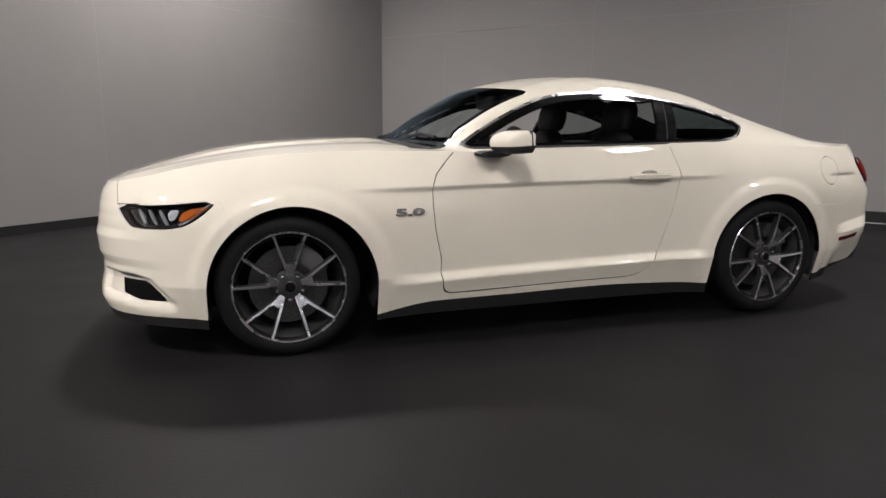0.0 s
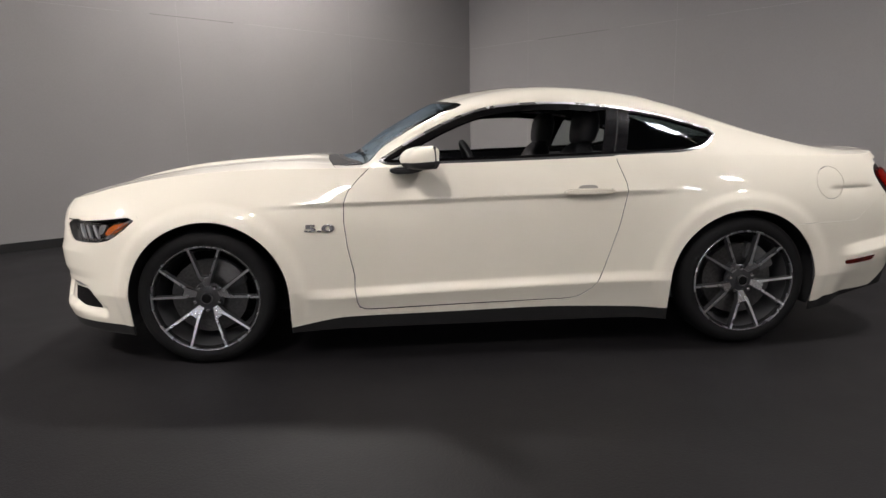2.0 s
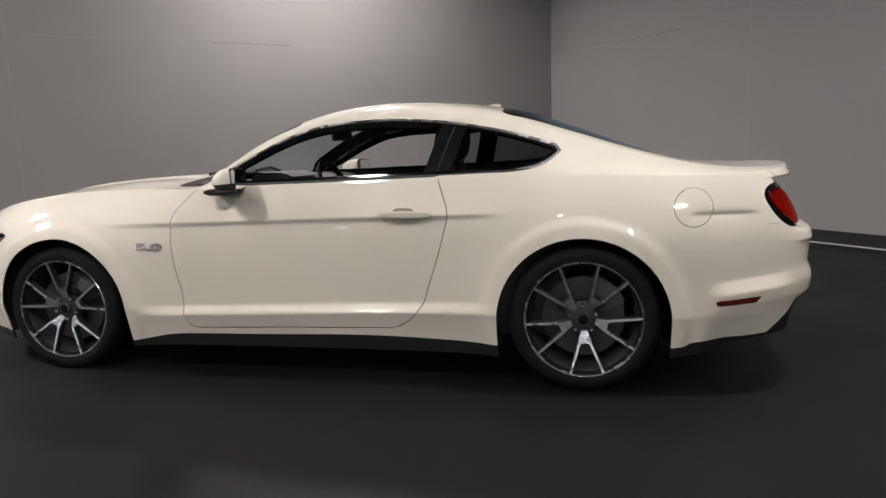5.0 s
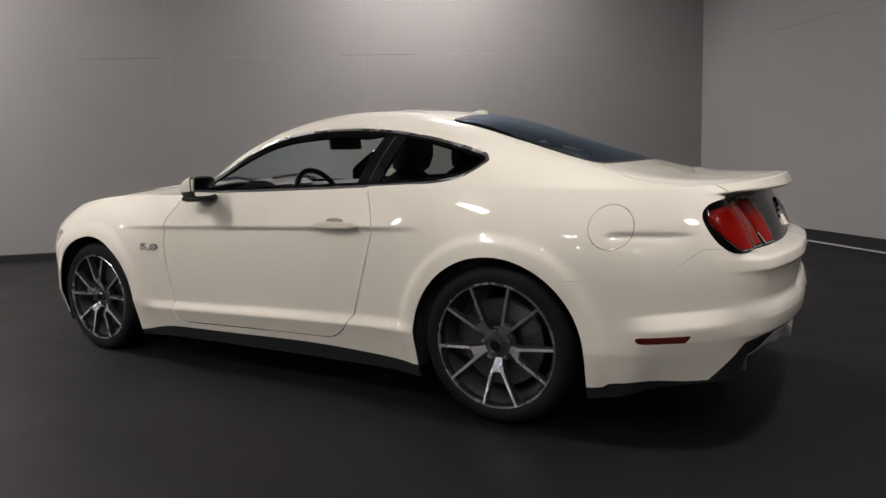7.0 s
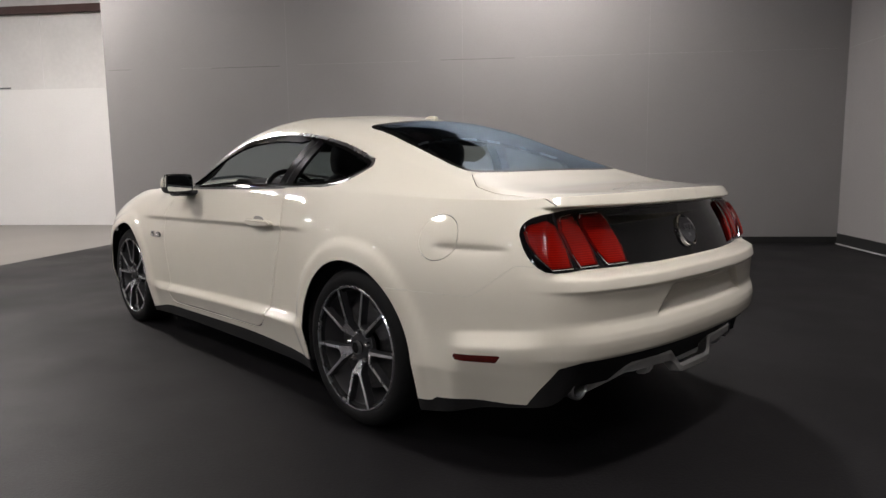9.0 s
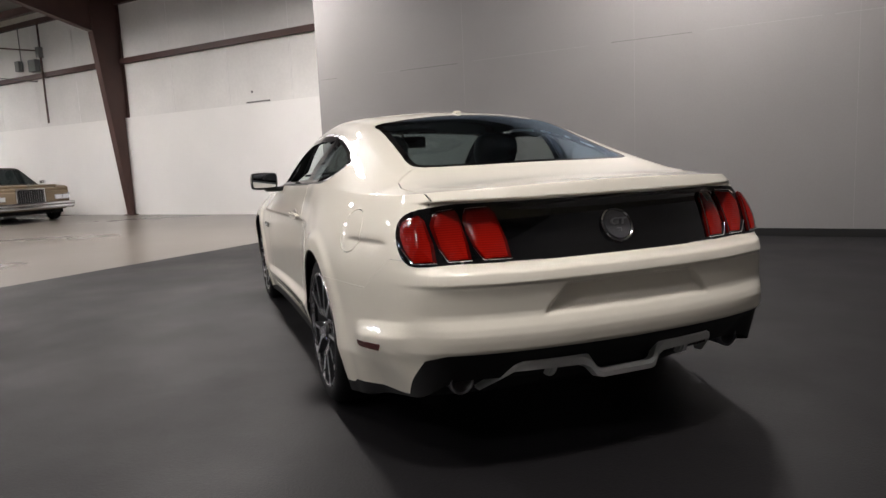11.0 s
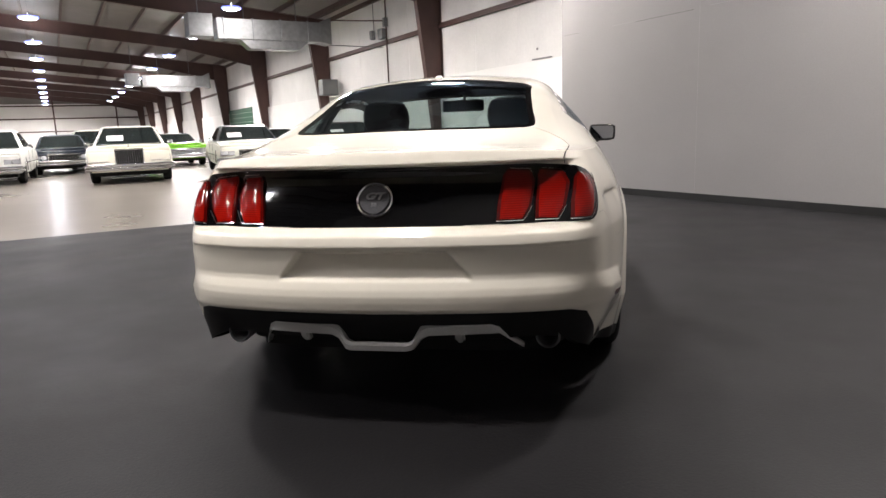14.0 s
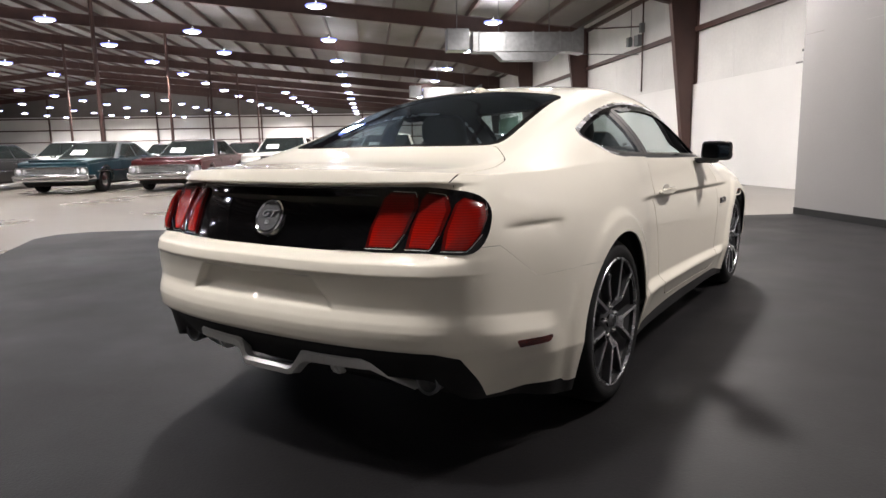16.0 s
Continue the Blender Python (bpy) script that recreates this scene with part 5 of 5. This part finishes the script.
def old_car(label, colour, m, length=5.5, width=1.94, belt=.90, height=1.40, grille="wide", roof=None, lamps="square", card=True):
    paint = material("car_paint", colour, .36, 0, .12, stain=.06, stain_scale=2, spec=.3)
    top = paint if roof is None else material("roof_vinyl", roof, .6, grain=.2, scale=120, bump=.1)
    car = empty("parked_car", label, "car", m, "parked cars")
    f, r = -.98, -length + 1.25
    prof = [(-.05, .30)] + arc(f, .40, .30)[::1] + [(f - .42, .26), (r + .42, .26)] + arc(r, .40, .30) + [(-length + .05, .34), (-length, .45), (-length + .02, belt - .14), (-length + .12, belt - .05), (-4.5, belt - .01), (-4.3, belt), (-1.9, belt), (-1.0, belt - .03), (-.12, belt - .07), (-.02, belt - .13), (.02, .60), (0, .42)]
    body = prism(prof, width, .05)
    for axis, cuts in ((2, (.40, .48, .56, .64, .72, .80)), (0, (-.08, -.2, -.4, -.8, -1.5, -2.3, -3.2, -length + 1.5, -length + .8, -length + .4, -length + .15)), (1, (-.78, -.5, -.2, .2, .5, .78))):
        for c in cuts:
            no = Vector((axis == 0, axis == 1, axis == 2))
            bmesh.ops.bisect_plane(body, geom=body.verts[:] + body.edges[:] + body.faces[:], plane_co=no * c, plane_no=no)
    half = width / 2
    for v in body.verts:
        x, y, z = v.co
        out = abs(y) / half
        v.co.y *= 1 - .075 * ((z - .60) / .35) ** 2 * (1 if z < .60 else .55)
        ahead, behind = max(0, (x + .7) / .7), max(0, (-length + .9 - x) / .9)
        v.co.y *= 1 - .055 * ahead ** 2 - .07 * behind ** 2
        v.co.x -= .07 * ahead * out ** 3 - .09 * behind * out ** 3
        if z > belt - .25:
            v.co.z += .022 * (1 - out ** 2) * min(1, max(0, -x / .5))
    part("body", body, paint, car, "", True)
    part("hood", box(1.70, width * .70, .05, .022, 3, at=(-1.0, 0, belt - .022)), paint, car, "", True, pose(0, 0, 0, 0, -2.2, 0))
    for s in (-1, 1):
        part("fender_crown", prism(smooth_outline([(-.10, belt - .20), (-.07, belt - .10), (-.12, belt - .055), (-.6, belt - .015), (-1.9, belt + .012), (-2.0, belt - .06), (-1.0, belt - .16)], 1), width * .15, .02), paint, car, "", True, pose(0, s * (width / 2 - width * .085 - .045), 0))
        part("door_handle", box(.16, .025, .025, .008, at=(-2.95, s * (width / 2 + .006), belt - .12)), OLD_CHROME, car, "chrome door handle", True)
        part("door_seam", box(.008, .006, belt - .36, 0, at=(-1.92, s * (width / 2 - .001), (belt + .30) / 2)), GAP_BLACK, car)
        part("door_seam", box(.008, .006, belt - .36, 0, at=(-3.12, s * (width / 2 - .001), (belt + .30) / 2)), GAP_BLACK, car)
    x0, x1, x2, x3 = -1.82, -2.62, -3.65, -4.55
    wb, wt = width * .45, width * .335
    def ring(z, xa, xb, w):
        return [(xa, -w, z), (xa, w, z), (xb, w, z), (xb, -w, z)]
    bm = bmesh.new()
    rings = []
    for t, shrink in ((0, 0), (.5, 0), (.90, 0), (.96, .012), (1.0, .045), (1.03, .12), (1.05, .30)):
        xa, xb, hw, z = x0 + (x1 - x0) * min(t, 1) - shrink, x3 + (x2 - x3) * min(t, 1) + shrink, wb + (wt - wb) * min(t, 1) - shrink, belt - .01 + (height - .03 - belt + .01) * t
        rc = .09
        loop = []
        for cx, cy, a0 in ((xa - rc, hw - rc, 0), (xb + rc, hw - rc, 90), (xb + rc, -hw + rc, 180), (xa - rc, -hw + rc, 270)):
            loop += [bm.verts.new((cx + rc * math.cos(radians(a0 + q)), cy + rc * math.sin(radians(a0 + q)), z)) for q in (0, 30, 60, 90)]
        rings.append(loop)
    for lo, hi in zip(rings, rings[1:]):
        for i in range(16):
            bm.faces.new((lo[i], lo[(i + 1) % 16], hi[(i + 1) % 16], hi[i]))
    bm.faces.new(rings[-1])
    bm.faces.new(rings[0][::-1])
    part("cabin", bm, top, car, "", True)
    def pane(name, quad, lift, label=""):
        c = [Vector(p) for p in quad]
        n = (c[1] - c[0]).cross(c[3] - c[0]).normalized()
        mid = sum(c, Vector()) / 4
        if n.dot(mid - Vector(((x0 + x3) / 2, 0, belt + .2))) < 0:
            n = -n
        g = bmesh.new()
        a = [g.verts.new(p + n * lift) for p in c]
        b = [g.verts.new(p - n * .01) for p in c]
        g.faces.new(a)
        g.faces.new(b[::-1])
        for i in range(4):
            g.faces.new((a[i], b[i], b[(i + 1) % 4], a[(i + 1) % 4]))
        return part(name, g, CAR_GLASS, car, label)
    def mix(p, q, t):
        return tuple(u + (v - u) * t for u, v in zip(p, q))
    z0, z1 = belt - .01, height - .03
    def on_front(u, t):
        return mix((x0, u * wb, z0), (x1, u * wt, z1), t)
    def on_back(u, t):
        return mix((x3, u * wb, z0), (x2, u * wt, z1), t)
    def on_side(s, x, t):
        lo_x = x0 + (x3 - x0) * x
        hi_x = x1 + (x2 - x1) * x
        return mix((lo_x, s * wb, z0), (hi_x, s * wt, z1), t)
    pane("windscreen", [on_front(-.90, .08), on_front(.90, .08), on_front(.88, .90), on_front(-.88, .90)], .012, "dark windscreen")
    part("windscreen_frame", tube([Vector(on_front(u, t)) + Vector((.012, 0, .008)) for u, t in ((-.92, .06), (.92, .06), (.90, .92), (-.90, .92))], .014, 6, True), OLD_CHROME, car, "chrome windscreen frame", True)
    pane("rear_window", [on_back(-.86, .15), on_back(.86, .15), on_back(.84, .85), on_back(-.84, .85)], .012)
    for s in (-1, 1):
        pane("side_window", [on_side(s, .06, .10), on_side(s, .48, .10), on_side(s, .48, .88), on_side(s, .10, .88)], .012)
        pane("side_window", [on_side(s, .52, .10), on_side(s, .86, .10), on_side(s, .84, .88), on_side(s, .52, .88)], .012)
        part("side_strip", box(length * .82, .02, .03, .006, at=(-length / 2, s * (width / 2 + .002), .58)), OLD_CHROME, car, "chrome side strip")
        part("door_mirror", box(.10, .14, .09, .03, 2, at=(-1.98, s * (width / 2 + .03), belt + .07)), OLD_CHROME, car, "", True)
    if card:
        p = Vector(on_front(-.42, .40))
        tilt = math.degrees(math.atan2(x0 - x1, z1 - z0))
        part("window_card", box(.004, .42, .26), PAPER, car, "white paper sheet in the windscreen", m=pose(p.x + .03, p.y, p.z, 0, -tilt, 0))
    # front end
    gw, gz0, gz1 = {"wide": (.92, .48, .70), "tall": (.62, .42, belt - .10), "full": (1.30, .50, .68)}[grille]
    part("grille", box(.05, gw, gz1 - gz0, .008, at=(.0, 0, (gz0 + gz1) / 2)), GREY_PAINT if grille == "full" else GAP_BLACK, car, "dark grille")
    if grille == "full":
        part("front_surround", prism(smooth_outline([(-half + .05, .485), (half - .05, .485), (half - .015, .53), (half - .03, .67), (half - .09, .715), (-half + .09, .715), (-half + .03, .67), (-half + .015, .53)], 1), .05, .012, "X"), OLD_CHROME, car, "chrome surround of lamps and grille", True, pose(-.012, 0, 0))
        for row in range(3):
            part("grille_line", box(.02, gw, .008, 0, at=(.030, 0, gz0 + (gz1 - gz0) * (row + .5) / 3)), OLD_CHROME, car)
    n = 12 if grille != "full" else 20
    for i in range(n):
        part("grille_bar", box(.02, .006, gz1 - gz0 - .02, 0, at=(.028, -gw / 2 + gw * (i + .5) / n, (gz0 + gz1) / 2)), OLD_CHROME, car)
    part("grille_frame", join(box(.06, gw + .06, .035, .01, at=(.012, 0, gz1)), box(.06, gw + .06, .025, .008, at=(.012, 0, gz0)), box(.06, .03, gz1 - gz0, .008, at=(.012, gw / 2 + .012, (gz0 + gz1) / 2)), box(.06, .03, gz1 - gz0, .008, at=(.012, -gw / 2 - .012, (gz0 + gz1) / 2))), OLD_CHROME, car, "chrome grille frame", True)
    for s in (-1, 1):
        for k in range(2):
            y = s * (width / 2 - .17 - .185 * k)
            if grille == "full":
                y = s * (width / 2 - .14 - .165 * k)
            if lamps == "hidden":
                if k == 0:
                    part("lamp_door", box(.03, .46, .17, .012, at=(.004, s * (width / 2 - .31), .66)), paint, car, "closed headlamp door", True)
                    part("door_line", box(.034, .47, .008, 0, at=(.006, s * (width / 2 - .31), .565)), OLD_CHROME, car)
            elif lamps == "square":
                part("headlamp", box(.04, .165, .105, .012, at=(-.005, y, .625)), HEAD_GLASS, car, "square headlamp")
                part("headlamp_bezel", box(.03, .182, .125, .008, at=(-.008, y, .625)), OLD_CHROME, car)
            else:
                part("headlamp", turned([(0, -.03), (.05, -.022), (.078, 0), (.078, .04)], 20), HEAD_GLASS, car, "round headlamp", True, pose(.012 if grille == "full" else -.005, y, .60, 0, 0, 90))
                part("headlamp_bezel", turned([(.076, -.008), (.088, -.004), (.09, .04)], 20), OLD_CHROME, car, "", True, pose(.012 if grille == "full" else -.005, y, .60, 0, 0, 90))
    part("front_bumper", join(box(.15, width - .02, .085, .03, 3, at=(.07, 0, .465)), box(.13, width - .04, .10, .03, 3, at=(.055, 0, .385)), box(.40, .07, .13, .03, 2, at=(-.14, width / 2 - .01, .43)), box(.40, .07, .13, .03, 2, at=(-.14, -width / 2 + .01, .43))), OLD_CHROME, car, "chrome front bumper", True)
    if grille != "full":
        for s in (-1, 1):
            part("corner_lamp", box(.10, .03, .17, .01, 2, at=(-.07, s * (width / 2 - .075), .64)), HEAD_GLASS, car, "upright corner lamp", True)
    if grille == "tall":
        part("hood_ornament", turned([(0, .10), (.012, .08), (.008, .04), (.025, 0), (0, 0)], 10, "Z"), OLD_CHROME, car, "", True, pose(-.04, 0, belt - .03))
    part("cowl_strip", box(.10, width * .80, .02, .006, at=(-1.79, 0, belt + .012)), GAP_BLACK, car)
    for s in (-1, 1):
        part("wheel_trim", tube([(f + .415 * math.cos(q), s * (half - .022), .30 + .415 * math.sin(q)) for q in np.linspace(.1, math.pi - .1, 14)], .012, 5), OLD_CHROME, car, "chrome wheel arch trim", True)
    if grille == "wide" and lamps == "square":
        part("number_plate", box(.012, .33, .16, .004, at=(.15, 0, .44)), PAPER, car, "plain white plate")
        for s in (-1, 1):
            part("bumper_guard", box(.09, .11, .17, .02, 2, at=(.12, s * .36, .44)), TRIM_BLACK, car, "black rubber bumper guard", True)
    part("rear_bumper", box(.14, width, .14, .035, 3, at=(-length - .04, 0, .45)), OLD_CHROME, car, "", True)
    part("chassis", box(length - .5, width * .82, .14, 0, at=(-length / 2, 0, .27)), GAP_BLACK, car)
    for x in (f, r):
        for s in (-1, 1):
            w = put(new("wheel", stored("old_wheel", lambda: turned([(.0, .02), (.10, .018), (.17, .03), (.19, .02), (.20, .03), (.20, .18)], 32), OLD_CHROME)), car, "chrome wheel cover")
            w.matrix_basis = pose(x, s * (width / 2 - .05), .335, 0, 0, 0 if s < 0 else 180)
            put(new("tyre", stored("old_tyre", lambda: turned([(.19, .03), (.21, .005), (.26, -.005), (.31, .01), (.333, .04), (.335, .10), (.333, .18), (.30, .21), (.20, .2)], 36), RUBBER)), w)
    return car


def parked(a, w, turn=0.0):
    return HALL_TURN @ pose(a, w, 0, 0, 0, 180 + turn)


old_car("gold-brown 1970s sedan with square headlamps and chrome bumper", (.14, .105, .068), parked(14.9, -5.7, -10), 5.7, 2.02, .95, 1.46, "tall", (.06, .042, .03))
old_car("pale cream 1970s convertible with a dark folded-up top", (.66, .66, .58), parked(15.1, -2.5, -7), 5.7, 2.08, .95, 1.46, "wide", (.02, .022, .025))
old_car("ivory luxury coupe with a tall upright grille", (.76, .73, .62), parked(14.7, .83, -6), 5.7, 2.06, .96, 1.50, "tall", (.72, .70, .62), "hidden")
old_car("white luxury sedan with a tall dark grille", (.78, .78, .74), parked(17.4, 4.25, -3), 5.7, 2.06, .96, 1.52, "tall", (.70, .69, .64))
old_car("maroon 1960s hardtop with a wide chrome front", (.045, .005, .006), parked(14.3, 6.6, -3), 5.3, 1.95, .90, 1.42, "full", (.02, .006, .007), "round")
old_car("teal 1960s coupe with a wide chrome grille", (.003, .021, .031), parked(14.2, 9.44, -5), 5.3, 1.95, .90, 1.40, "full", (.004, .012, .016), "round")
old_car("black car with chrome bumper at the row's end", (.012, .012, .013), parked(14.4, 13.0, -4), 5.2, 1.9, .90, 1.40, "wide", None, "round", False)
old_car("bright green muscle car with a black hood", (.16, .42, .02), parked(24.0, -2.0, 0), 4.9, 1.9, .90, 1.34, "full", (.015, .015, .015), "round", False)
old_car("small white hardtop parked behind the gold sedan", (.74, .74, .72), parked(22.4, -6.0, 0), 4.8, 1.85, .90, 1.40, "wide", None, "round", False)
old_car("dark navy car in the second row", (.012, .016, .03), parked(22.5, 2.2, 0), 5.0, 1.9, .90, 1.40, "wide", None, "round", False)
old_car("cream wagon with a pale roof in the second row", (.66, .64, .55), parked(26.0, 1.0, 0), 5.2, 1.95, .98, 1.60, "wide", None, "round", False)
old_car("dark red car in the second row", (.07, .015, .015), parked(23.5, 6.6, 0), 5.1, 1.9, .90, 1.42, "wide", None, "round", False)
old_car("black sedan in the second row", (.015, .015, .016), parked(23.5, 9.9, 0), 5.1, 1.9, .90, 1.42, "wide", None, "round", False)
old_car("white wagon in the second row", (.74, .74, .72), parked(20.5, 12.9, -3), 5.1, 1.9, .95, 1.52, "wide", None, "round", False)
old_car("white pickup-like car in the far row", (.70, .70, .68), parked(31.0, 8.0, 0), 5.1, 1.9, .95, 1.52, "wide", None, "round", False)
old_car("red car in the far row", (.20, .02, .02), parked(31.0, 11.6, 0), 5.0, 1.9, .90, 1.40, "wide", None, "round", False)
